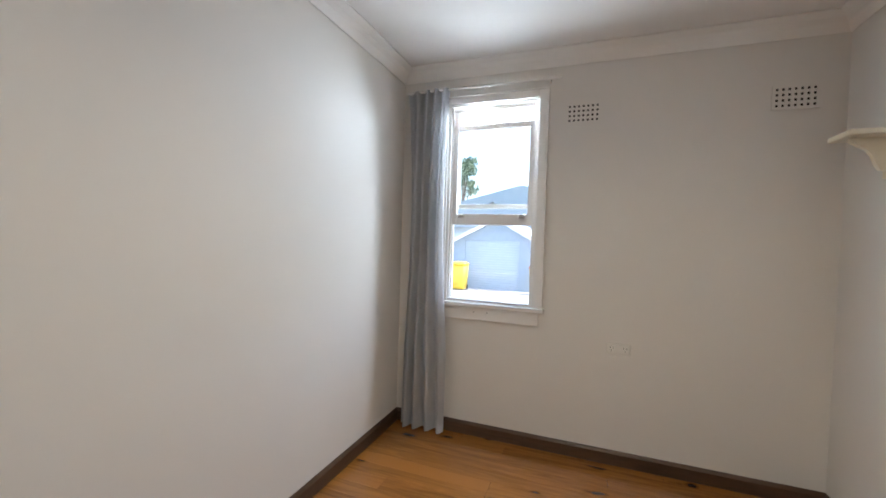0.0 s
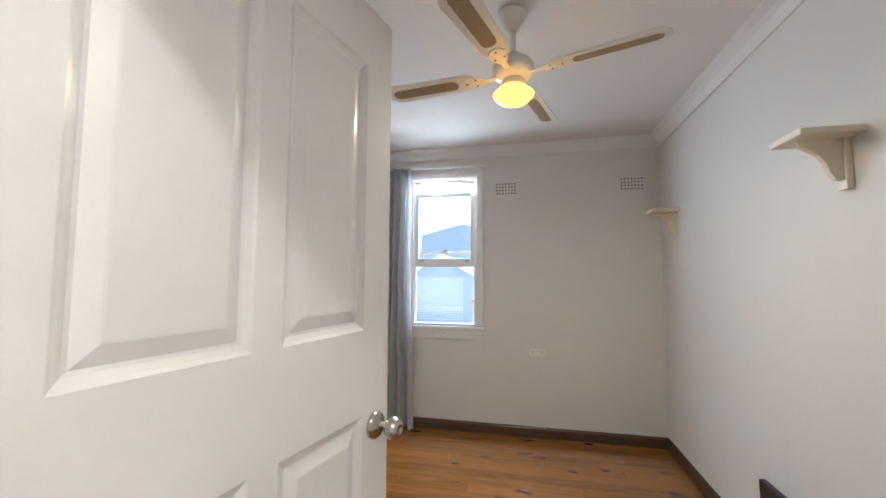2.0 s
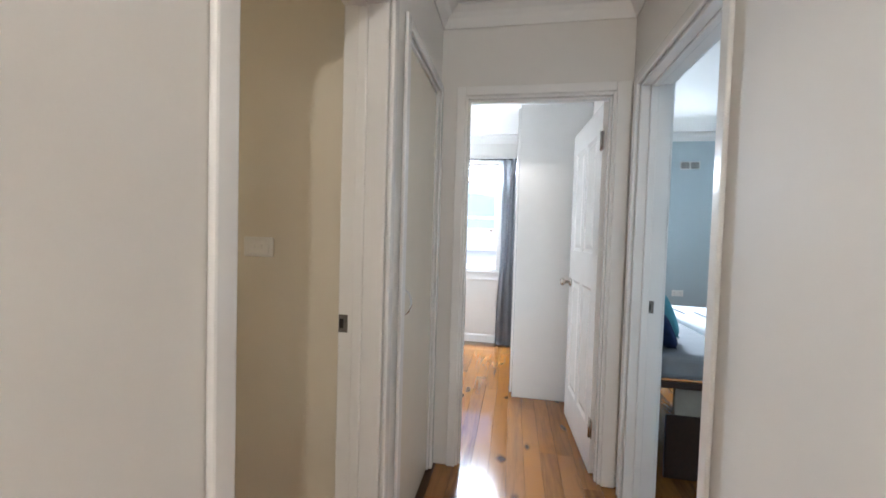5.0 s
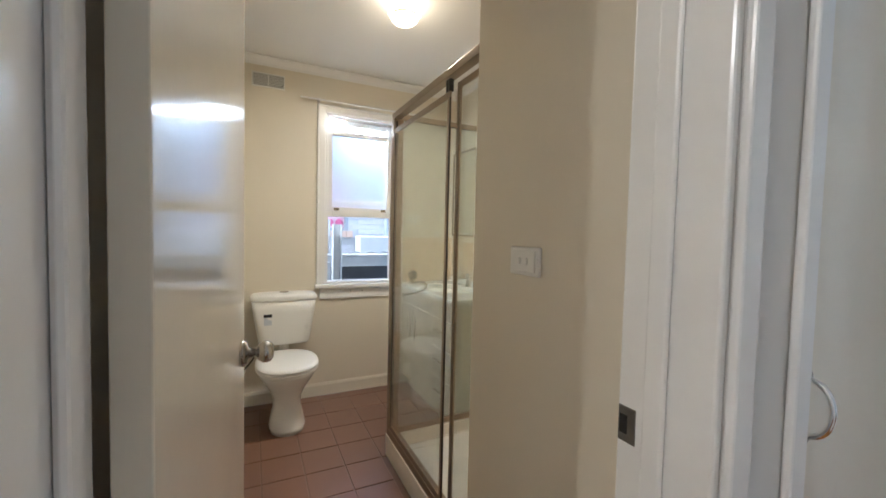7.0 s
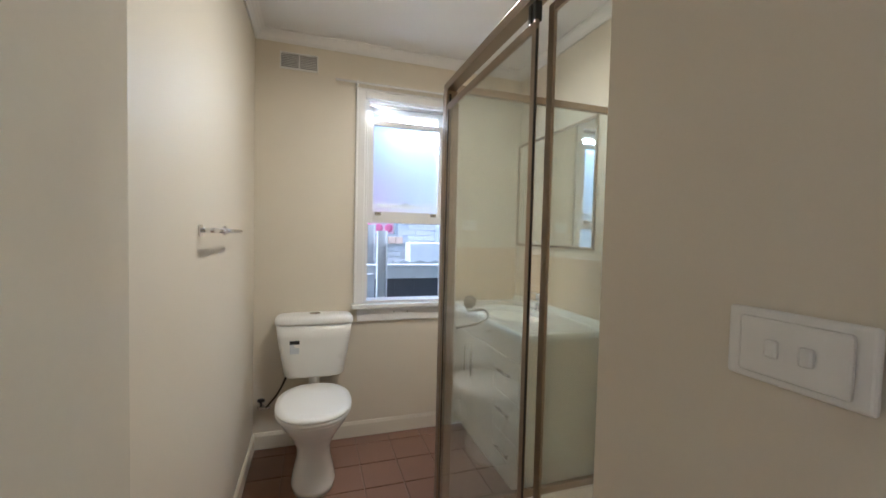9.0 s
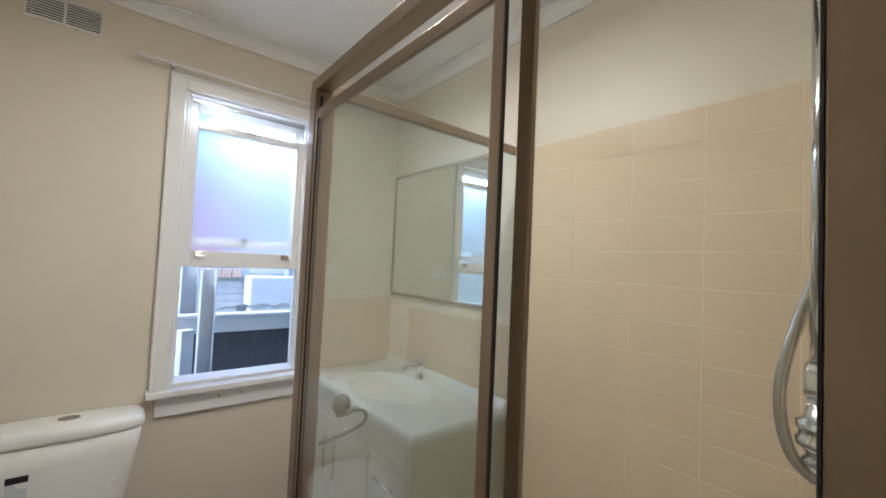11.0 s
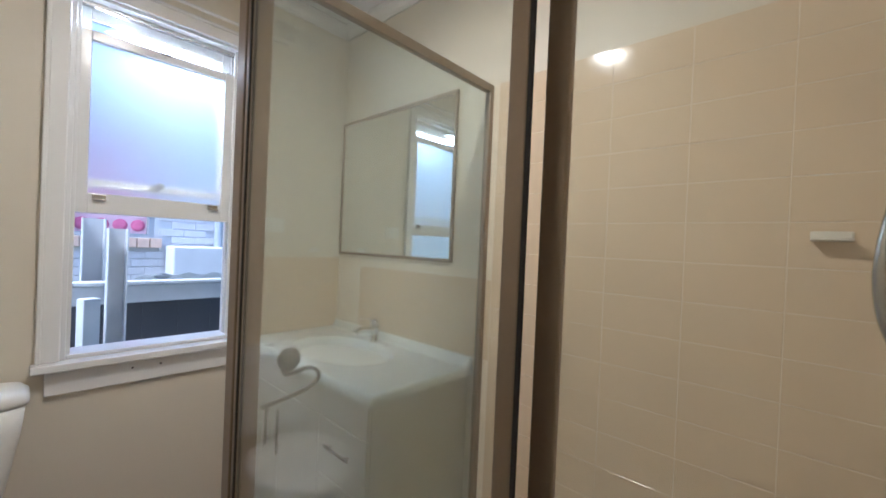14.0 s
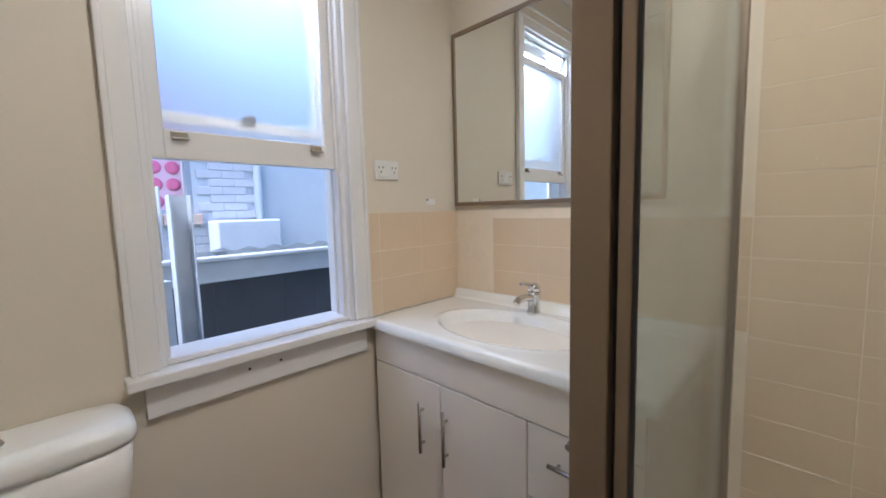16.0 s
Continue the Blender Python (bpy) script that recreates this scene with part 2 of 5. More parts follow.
SIDING = mat("pale_cladding", (0.54, 0.57, 0.60), 0.6, vary=0.05, size=4)
CLAD = mat("blue_garage_cladding", (0.33, 0.39, 0.45), 0.6, vary=0.06, size=4)
CLADPALE = mat("pale_roller_door", (0.40, 0.46, 0.51), 0.5, vary=0.06, size=4)
FENCE = mat("dark_steel_fence", (0.06, 0.063, 0.072), 0.4, vary=0.12, size=5)
FENCEWHITE = mat("pale_fence_steel", (0.50, 0.53, 0.56), 0.45, vary=0.08, size=6)
ROOF = mat("grey_roof_metal", (0.33, 0.37, 0.41), 0.5, vary=0.1, size=3)
GRASS = mat("lawn", (0.10, 0.14, 0.045), 0.9, vary=0.35, size=1.5, fine=30, bump=0.5)
CONCRETE = mat("driveway_concrete", (0.42, 0.41, 0.39), 0.85, vary=0.12, size=2)
LEAF = mat("leaf", (0.07, 0.11, 0.045), 0.6, vary=0.3, size=4)
BARK = mat("bark", (0.14, 0.10, 0.07), 0.9, vary=0.3, size=8)
YELLOW = mat("yellow_bin_plastic", (0.70, 0.50, 0.05), 0.45, vary=0.08)
RED = mat("red_plastic", (0.55, 0.10, 0.05), 0.45, vary=0.08)
PINK = mat("pink_cloth", (0.78, 0.2, 0.34), 0.8, vary=0.08, size=20)
PINKPALE = mat("pale_pink_cloth", (0.82, 0.55, 0.62), 0.8, vary=0.06)
ORANGEBRICK = mat("orange_brick", (0.60, 0.45, 0.36), 0.8, vary=0.15, size=20)
SHEET = mat("white_bed_cloth", (0.74, 0.77, 0.79), 0.85, vary=0.06, size=9, fine=400, bump=0.3, spec=0.2)
NAVY = mat("navy_pillow_cloth", (0.02, 0.035, 0.09), 0.85, vary=0.3, size=25, spec=0.2)
TEAL = mat("teal_pillow_cloth", (0.10, 0.30, 0.36), 0.85, vary=0.1, size=14, spec=0.2)
GREYCLOTH = mat("grey_bed_base_cloth", (0.28, 0.29, 0.30), 0.9, vary=0.1, size=12)
LINEN = mat("beige_linen_board", (0.30, 0.27, 0.22), 0.8, vary=0.1, size=12)
STICKER = mat("sticker_paper", (0.55, 0.58, 0.62), 0.5, vary=0.1, size=60)


# ---- mesh helpers ----
def add_box(bm, a, b, bevel=0.0, seg=2):
    """An axis-aligned box between two corners, its edges rounded by bevel."""
    r = bmesh.ops.create_cube(bm, size=1)
    for v in r["verts"]:
        for i in range(3):
            v.co[i] = min(a[i], b[i]) if v.co[i] < 0 else max(a[i], b[i])
    if bevel:
        es = {e for v in r["verts"] for e in v.link_edges}
        bmesh.ops.bevel(bm, geom=list(es), offset=bevel, segments=seg, affect="EDGES", profile=0.5)
    return bm


def boxes(*pairs, bevel=0.0, seg=2):
    bm = bmesh.new()
    for a, b in pairs:
        one = bmesh.new()
        add_box(one, a, b, bevel, seg)
        me = bpy.data.meshes.new("tmp")
        one.to_mesh(me)
        one.free()
        bm.from_mesh(me)
        bpy.data.meshes.remove(me)
    return bm


def lathe(profile, n=32, m=None):
    """A shape turned about z from (radius, height) pairs."""
    bm = bmesh.new()
    rings = []
    for r, z in profile:
        rings.append([bm.verts.new((max(r, 1e-4) * math.cos(2 * math.pi * k / n), max(r, 1e-4) * math.sin(2 * math.pi * k / n), z)) for k in range(n)])
    for a, b in zip(rings, rings[1:]):
        for k in range(n):
            bm.faces.new((a[k], a[(k + 1) % n], b[(k + 1) % n], b[k]))
    bm.faces.new(rings[0][::-1])
    bm.faces.new(rings[-1])
    bmesh.ops.recalc_face_normals(bm, faces=bm.faces)
    for f in bm.faces:
        f.smooth = len(f.verts) == 4
    if m is not None:
        bm.transform(m)
    return bm


def tube(points, r, n=10, smooth=1):
    """A round bar along a line of points."""
    pts = [Vector(p) for p in points]
    for _ in range(smooth):
        q = [pts[0]]
        for a, b in zip(pts, pts[1:]):
            q += [a.lerp(b, 0.25), a.lerp(b, 0.75)]
        pts = q + [pts[-1]]
    bm = bmesh.new()
    rings = []
    side = None
    for i, p in enumerate(pts):
        d = (pts[min(i + 1, len(pts) - 1)] - pts[max(i - 1, 0)]).normalized()
        if side is None:
            side = d.orthogonal().normalized()
        side = (side - d * side.dot(d)).normalized()
        up = d.cross(side)
        rings.append([bm.verts.new(p + r * (math.cos(2 * math.pi * k / n) * side + math.sin(2 * math.pi * k / n) * up)) for k in range(n)])
    for a, b in zip(rings, rings[1:]):
        for k in range(n):
            bm.faces.new((a[k], a[(k + 1) % n], b[(k + 1) % n], b[k])).smooth = True
    bm.faces.new(rings[0][::-1])
    bm.faces.new(rings[-1])
    bmesh.ops.recalc_face_normals(bm, faces=bm.faces)
    return bm


def prism(outline, axis, a, b):
    """An outline of (u, v) pairs drawn out along an axis from a to b. Axis x: (y, z); y: (x, z); z: (x, y)."""
    bm = bmesh.new()

    def at(u, v, w):
        return {"x": (w, u, v), "y": (u, w, v), "z": (u, v, w)}[axis]
    lo = [bm.verts.new(at(u, v, a)) for u, v in outline]
    hi = [bm.verts.new(at(u, v, b)) for u, v in outline]
    n = len(outline)
    for k in range(n):
        bm.faces.new((lo[k], lo[(k + 1) % n], hi[(k + 1) % n], hi[k]))
    bm.faces.new(lo[::-1])
    bm.faces.new(hi)
    bmesh.ops.recalc_face_normals(bm, faces=bm.faces)
    return bm


def join(*bms):
    bm = bmesh.new()
    for one in bms:
        me = bpy.data.meshes.new("tmp")
        one.to_mesh(me)
        one.free()
        bm.from_mesh(me)
        bpy.data.meshes.remove(me)
    return bm


def part(name, bm, material, parent=None, label=""):
    me = bpy.data.meshes.new(name)
    bm.to_mesh(me)
    bm.free()
    me.materials.append(material)
    ob = new(name, me)
    ob.parent = parent
    return tagged(ob, label)


def thing(name, m, label, category, group="", kind=""):
    ob = new(name)
    ob.empty_display_size = 0.05
    ob.matrix_basis = m
    return tagged(ob, label, category, group, kind)


def setting(name, bm, material, label="", category=""):
    return tagged(part(name, bm, material, None, label), "", category, "", "structure")


def wall_x(x0, x1, y0, y1, z1, holes=()):
    """A wall that runs along x, with openings (from, to, bottom, top)."""
    out, at = [], x0
    for a, b, lo, hi in sorted(holes):
        out.append(((at, y0, 0), (a, y1, z1)))
        if lo > 0:
            out.append(((a, y0, 0), (b, y1, lo)))
        out.append(((a, y0, hi), (b, y1, z1)))
        at = b
    out.append(((at, y0, 0), (x1, y1, z1)))
    return boxes(*out)


def wall_y(y0, y1, x0, x1, z1, holes=()):
    bm = wall_x(y0, y1, x0, x1, z1, holes)
    for v in bm.verts:
        v.co.x, v.co.y = v.co.y, v.co.x
    bmesh.ops.recalc_face_normals(bm, faces=bm.faces)
    return bm


# ---- large structure ----
H = 2.5
setting("wall_north", wall_x(-0.97, 1.70, 2.64, 2.80, H, [(-0.54, 0.09, 0.9, 2.245)]), WALL, "white painted bedroom wall around a sash window", "wall")
setting("wall_east", boxes(((1.588, -1.92, 0), (1.70, 2.64, H))), WALL, "plain white painted plaster wall", "wall")
setting("wall_between_bedrooms", boxes(((-0.97, -0.66, 0), (-0.87, 2.64, H))), WALL, "plain white painted plaster wall", "wall")
setting("wall_hall_north", wall_x(-1.90, 1.588, -0.80, -0.66, H, [(-1.80, -1.0, 0, 2.05), (-0.015, 0.835, 0, 2.05)]), WALL, "white hall wall with two doorways", "wall")
setting("wall_hall_end", wall_y(-1.79, -0.66, -2.0, -1.90, H, [(-1.66, -0.875, 0, 2.056)]), WALL, "white hall end wall with a doorway", "wall")
setting("wall_hall_south", wall_x(-1.90, 1.588, -1.86, -1.79, H, [(-1.84, -1.2, 0, 2.06), (-1.003, -0.27, 0, 2.05)]), WALL, "white hall wall with bathroom doorway and cupboard", "wall")
setting("wall_bathroom_north", wall_x(-2.03, -0.275, -1.92, -1.86, H, [(-1.84, -1.2, 0, 2.06), (-1.003, -0.276, 0, 2.05)]), WALL_BATH, "cream painted bathroom wall", "wall")
setting("wall_bathroom_east", boxes(((-0.275, -4.605, 0), (-0.16, -1.86, H))), WALL_BATH, "cream painted bathroom wall", "wall")
setting("wall_bathroom_south", wall_x(-2.15, -0.16, -4.77, -4.605, H, [(-1.495, -0.905, 0.86, 2.19)]), WALL_BATH, "cream painted bathroom wall around a sash window", "wall")
setting("wall_bathroom_west", boxes(((-2.15, -4.605, 0), (-2.03, -1.86, H))), WALL_BATH, "cream painted bathroom wall", "wall")
setting("wall_cupboard_side", boxes(((-1.126, -2.47, 0), (-1.046, -1.92, H))), WALL_BATH, "cream painted wall beside the shower", "wall")
setting("wall_shower_end", boxes(((-2.03, -2.55, 0), (-1.046, -2.47, H))), WALL_BATH, "cream painted wall of the shower", "wall")
setting("wall_west", wall_y(-2.75, -0.73, -4.72, -4.55, H, [(-2.14, -1.54, 0.88, 2.20)]), WALL, "pale front bedroom wall with a sash window", "wall")
setting("wall_west_guest", wall_y(-0.73, 2.0, -4.72, -4.55, H, [(-0.36, 0.24, 0.88, 2.20)]), WALL_BLUE_SHADE, "pale front wall with a sash window, blue shade in its colour", "wall")
setting("wall_front_rooms", boxes(((-4.55, -0.80, 0), (-2.0, -0.66, H))), WALL, "plain painted wall between the front rooms", "wall")
setting("wall_front_bedroom_south", boxes(((-4.55, -2.75, 0), (-2.151, -2.65, H)), ((-2.19, -2.65, 0), (-2.151, -1.86, H)), ((-2.19, -1.86, 0), (-1.90, -1.79, H))), WALL, "plain painted bedroom wall", "wall")
setting("wall_front_bedroom_north", boxes(((-4.55, 1.9, 0), (-0.97, 2.0, H))), WALL_BLUE_SHADE, "plain bedroom wall with blue shade in its colour", "wall")
setting("wall_front_bedroom_lining", boxes(((-0.975, -0.66, 0), (-0.971, 1.9, H))), WALL_BLUE_SHADE, "plain bedroom wall with blue shade in its colour", "wall")
for nm, a, b in (("ceiling_bedroom", (-0.87, -0.66), (1.588, 2.64)), ("ceiling_hall", (-1.90, -1.79), (1.588, -0.80)), ("ceiling_bathroom", (-2.03, -4.605), (-0.275, -1.92)),
                 ("ceiling_front_bedroom", (-4.55, -2.65), (-2.0, -0.80)), ("ceiling_guest_bedroom", (-4.55, -0.66), (-0.97, 1.9))):
    setting(nm, boxes(((*a, H), (*b, H + 0.03))), CEIL, "flat white painted plaster ceiling", "ceiling")
# Unseen slab added over the ceilings to keep sky and sun out.
setting("roof", boxes(((-5.1, -5.1, H + 0.04), (2.1, 3.2, H + 0.1))), ROOF, "added unseen roof slab that keeps light out above the ceilings", "roof")

COVE = [(0.0, 0.0), (0.0, -0.085), (0.008, -0.088), (0.014, -0.076), (0.03, -0.046), (0.05, -0.026), (0.076, -0.014), (0.088, -0.008), (0.085, 0.0)]
SCOTIA = [(0.0, 0.0), (0.0, -0.055), (0.01, -0.058), (0.014, -0.04), (0.024, -0.024), (0.04, -0.014), (0.058, -0.01), (0.055, 0.0)]


def cornice(x0, y0, x1, y1, prof, z=H):
    bms = [prism([(y0 + u, z + v) for u, v in prof], "x", x0, x1), prism([(y1 - u, z + v) for u, v in prof], "x", x0, x1),
           prism([(x0 + u, z + v) for u, v in prof], "y", y0, y1), prism([(x1 - u, z + v) for u, v in prof], "y", y0, y1)]
    setting("cornice", join(*bms), CEIL, "white plaster cove cornice round the ceiling", "cornice")


E1 = 0.001
cornice(-0.87 + E1, -0.66 + E1, 1.588 - E1, 2.64 - E1, COVE)
cornice(-1.90 + E1, -1.79 + E1, 1.588 - E1, -0.80 - E1, COVE)
cornice(-2.03 + E1, -4.605 + E1, -0.275 - E1, -1.92 - E1, SCOTIA)
cornice(-4.55 + E1, -2.65 + E1, -2.0 - E1, -0.80 - E1, COVE)
cornice(-4.55 + E1, -0.66 + E1, -0.976 - E1, 1.9 - E1, COVE)


def skirting(name, runs, h, t, material, label):
    """Boards along walls: runs of (axis, from, to, wall, side)."""
    for ax, a, b, w, s in runs:
        prof = [(w + s * 0.001, 0.0), (w + s * t, 0.0), (w + s * t, h * 0.8), (w + s * t * 0.55, h * 0.95), (w + s * t * 0.4, h), (w + s * 0.001, h)]
        setting(name, prism(prof, ax, a, b), material, label, "skirting board")


skirting("baseboard", [("x", -0.869, 1.587, 2.64, -1), ("y", -0.65, 2.62, 1.588, -1), ("y", -0.65, 2.62, -0.87, 1)], 0.085, 0.018, BROWN, "dark stained timber skirting board")
skirting("baseboard", [("x", 0.9, 1.58, -0.80, -1), ("x", -0.93, -0.06, -0.80, -1), ("x", -0.2, 1.58, -1.79, 1)], 0.09, 0.014, GLOSS, "white painted timber skirting board")
skirting("baseboard", [("x", -4.54, -2.0, -2.65, 1), ("y", -2.64, -0.81, -4.55, 1), ("y", -0.65, 1.89, -4.55, 1)], 0.10, 0.016, GLOSS, "white painted timber skirting board")
skirting("baseboard", [("x", -1.54, -0.28, -4.605, 1), ("y", -4.6, -1.93, -0.275, -1), ("y", -2.53, -1.93, -1.046, 1)], 0.10, 0.012, GLOSS_CREAM, "cream painted bathroom skirting")


def door_trim(axis, lo, hi, face_a, face_b, top, material, cut=(), stop=0.0, wide=0.0):
    """Lining, stops and architraves of a doorway between lo and hi, in a wall between face_a and face_b."""
    w, t, bv = 0.048, 0.016, 0.005
    lin = 0.02
    pieces = []

    def p(u0, v0, z0, u1, v1, z1):
        pieces.append(((u0, v0, z0), (u1, v1, z1)) if axis == "x" else ((v0, u0, z0), (v1, u1, z1)))
    p(lo, face_a, 0, lo + lin, face_b, top)
    p(hi - lin, face_a, 0, hi, face_b, top)
    p(lo + lin, face_a, top - lin, hi - lin, face_b, top - 0.001)
    if stop:
        s0, s1 = stop - 0.018, stop + 0.018
        p(lo + lin, s0, 0, lo + lin + 0.011, s1, top - lin)
        p(hi - lin - 0.011, s0, 0, hi - lin, s1, top - lin)
        p(lo + lin + 0.011, s0, top - lin - 0.011, hi - lin - 0.011, s1, top - lin)
    for k, (f, s) in enumerate(((face_a, -1), (face_b, 1))):
        if k in cut:
            continue
        a, b = f + s * 0.0015, f + s * t
        p(lo - w + 0.006, a, 0, lo + 0.006, b, top + w - 0.006)
        p(hi - 0.006, a, 0, hi + w - 0.006 + wide, b, top + w - 0.006)
        p(lo + 0.006, a, top - 0.006, hi - 0.006, b, top + w - 0.006)
    setting("door_frame", boxes(*pieces, bevel=bv, seg=2), material, "painted timber door frame with plain architraves", "door frame")


door_trim("x", -0.015, 0.835, -0.80, -0.66, 2.05, GLOSS, stop=-0.722)
door_trim("x", -1.80, -1.0, -0.80, -0.66, 2.05, GLOSS, stop=-0.74)
door_trim("y", -1.66, -0.875, -2.0, -1.90, 2.056, GLOSS, stop=-1.935, wide=0.022)
door_trim("x", -1.003, -0.27, -1.945, -1.79, 2.05, GLOSS, cut=(0,), stop=-1.875)
door_trim("x", -1.84, -1.2, -1.86, -1.79, 2.06, GLOSS, cut=(0,))
setting("floor", boxes(((-4.55, -2.65, -0.12), (1.588, 2.64, -0.022))), SUBFLOOR, "polished orange pine floorboards with dark knots", "floor")
setting("floor_bathroom", boxes(((-2.03, -4.605, -0.1), (-0.275, -1.861, -0.006))), GROUT, "terracotta tiled bathroom floor with pale grout", "floor")


# ---- doors ----
def panel_leaf(w, h, t, panels):
    """A moulded door leaf from the hinge edge at x 0, between y -t/2 and t/2, with sunk mouldings and raised fields on both faces."""
    bm = bmesh.new()
    xs = sorted({0.0, w, *[p[0] for p in panels], *[p[1] for p in panels]})
    zs = sorted({0.008, h, *[p[2] for p in panels], *[p[3] for p in panels]})
    holes = {(p[0], p[2]) for p in panels}
    for s in (-1, 1):
        y = s * t / 2
        for x0, x1 in zip(xs, xs[1:]):
            for z0, z1 in zip(zs, zs[1:]):
                if (x0, z0) in holes:
                    rings = []
                    for inset, dy in ((0, 0), (0.006, -0.004), (0.016, -0.009), (0.022, -0.010), (0.048, -0.002), (0.052, -0.0015)):
                        yy = y + s * dy
                        rings.append([bm.verts.new(c) for c in ((x0 + inset, yy, z0 + inset), (x1 - inset, yy, z0 + inset), (x1 - inset, yy, z1 - inset), (x0 + inset, yy, z1 - inset))])
                    for a, b in zip(rings, rings[1:]):
                        for k in range(4):
                            bm.faces.new((a[k], a[(k + 1) % 4], b[(k + 1) % 4], b[k]))
                    bm.faces.new(rings[-1])
                else:
                    bm.faces.new([bm.verts.new(c) for c in ((x0, y, z0), (x1, y, z0), (x1, y, z1), (x0, y, z1))])
    for a, b in (((0, 0.008), (w, 0.008)), ((w, 0.008), (w, h)), ((w, h), (0, h)), ((0, h), (0, 0.008))):
        bm.faces.new([bm.verts.new(c) for c in ((a[0], -t / 2, a[1]), (b[0], -t / 2, b[1]), (b[0], t / 2, b[1]), (a[0], t / 2, a[1]))])
    bmesh.ops.remove_doubles(bm, verts=bm.verts, dist=1e-5)
    bmesh.ops.recalc_face_normals(bm, faces=bm.faces)
    return bm


def knob_set(leaf, x, z, t):
    """A round knob with its rose on both faces of a leaf."""
    for s in (-1, 1):
        m = pose(x, s * t / 2, z) @ Matrix.Rotation(radians(-90 * s), 4, "X")
        k = part("knob", lathe([(0.0, 0.02), (0.011, 0.02), (0.011, 0.034), (0.02, 0.04), (0.0265, 0.05), (0.027, 0.058), (0.024, 0.068), (0.015, 0.074), (0.009, 0.0745), (0.008, 0.071), (0.0, 0.071)], 28, m), STEEL, leaf, "round brushed nickel knob")
        part("rose", lathe([(0.0, 0.0), (0.033, 0.0), (0.033, 0.006), (0.028, 0.013), (0.014, 0.016), (0.012, 0.022), (0.0, 0.022)], 28, m), STEEL, k)


def hinges(leaf, t, zs, side):
    for z in zs:
        bm = join(boxes(((-0.032, side * t / 2 - 0.001, z - 0.05), (-0.002, side * t / 2 + side * 0.003, z + 0.05)), ((0.002, side * t / 2, z - 0.05), (0.034, side * t / 2 + side * 0.003, z + 0.05)), bevel=0.001),
                  tube([(0, side * (t / 2 + 0.006), z - 0.052), (0, side * (t / 2 + 0.006), z + 0.052)], 0.007, 10, 0))
        part("hinge", bm, STEEL, leaf, "worn steel butt hinge")


def four_panels(w):
    k = w / 0.815
    return [(a * k, b * k, z0, z1) for a, b in ((0.128, 0.388), (0.452, 0.705)) for z0, z1 in ((0.24, 1.01), (1.212, 1.875))]


d1 = thing("door_1", pose(-0.018, -0.632, 0, 0, 0, 78.6), "open white four-panel door with a nickel knob", "door", "", "structure")
leaf = part("leaf", panel_leaf(0.815, 2.03, 0.036, four_panels(0.815)), GLOSS, d1, "white moulded four-panel leaf")
knob_set(leaf, 0.755, 0.975, 0.036)
hinges(leaf, 0.036, (0.25, 1.83), -1)
d3 = thing("door_2", pose(-1.985, -0.905, 0, 0, 0, 183), "open white four-panel door into the front bedroom", "door", "", "structure")
leaf = part("leaf", panel_leaf(0.745, 2.025, 0.036, four_panels(0.745)), GLOSS, d3, "white moulded four-panel leaf")
knob_set(leaf, 0.685, 0.985, 0.036)
hinges(leaf, 0.036, (0.26, 1.82), 1)
d2 = thing("door_3", pose(-0.318, -1.945, 0, 0, 0, 264.5), "open flush cream bathroom door with a nickel knob", "door", "", "structure")
leaf = part("leaf", boxes(((0, -0.018, 0.008), (0.685, 0.018, 2.025)), bevel=0.002), GLOSS_CREAM, d2, "glossy cream flush leaf with brush marks")
knob_set(leaf, 0.625, 0.985, 0.036)
hinges(leaf, 0.036, (0.25, 1.8), -1)
cup = thing("door_4", pose(-1.82, -1.803, 0), "closed cream linen cupboard door with a bow handle", "door", "", "structure")
leaf = part("leaf", boxes(((0.004, -0.015, 0.012), (0.596, 0.003, 2.035)), bevel=0.002), GLOSS_CREAM, cup, "glossy cream flush cupboard leaf")
part("handle", join(tube([(0.565, 0.004, 1.07), (0.565, 0.03, 1.06), (0.565, 0.042, 1.02), (0.565, 0.03, 0.98), (0.565, 0.004, 0.97)], 0.005, 10, 2),
     lathe([(0, 0), (0.011, 0), (0.009, 0.005), (0, 0.006)], 16, pose(0.565, 0.003, 1.073, -90)), lathe([(0, 0), (0.011, 0), (0.009, 0.005), (0, 0.006)], 16, pose(0.565, 0.003, 0.967, -90))), CHROME, leaf, "chrome bow handle")
part("hinge", boxes(((0.0, 0.002, 0.35), (0.03, 0.006, 0.43)), ((0.0, 0.002, 1.7), (0.03, 0.006, 1.78)), bevel=0.001), GLOSS_CREAM, leaf)


def strike(x, y, z, turn, latch=True):
    o = thing("strike_plate", pose(x, y, z, 0, 0, turn), "worn steel strike plate let into the door frame", "strike plate", "strike plates")
    part("plate", boxes(((-0.016, 0, -0.03), (0.016, 0.0025, 0.03)), bevel=0.001), WORNSTEEL, o)
    # Raised black block stands for the shade in the latch hole.
    part("latch_hole_shade", boxes(((-0.002, 0.002, -0.016), (0.013, 0.0035, 0.016)), bevel=0.001), DARK, o)


strike(-0.983, -1.925, 0.985, -90)
strike(-1.78, -0.715, 0.975, -90)
part_c = thing("door_catch", pose(-1.02, -0.79, 1.222, 0, 0, 90), "small dark catch screwed to the door frame", "catch")
part("body", boxes(((-0.007, 0, -0.012), (0.007, 0.008, 0.012)), bevel=0.002), STEEL, part_c)


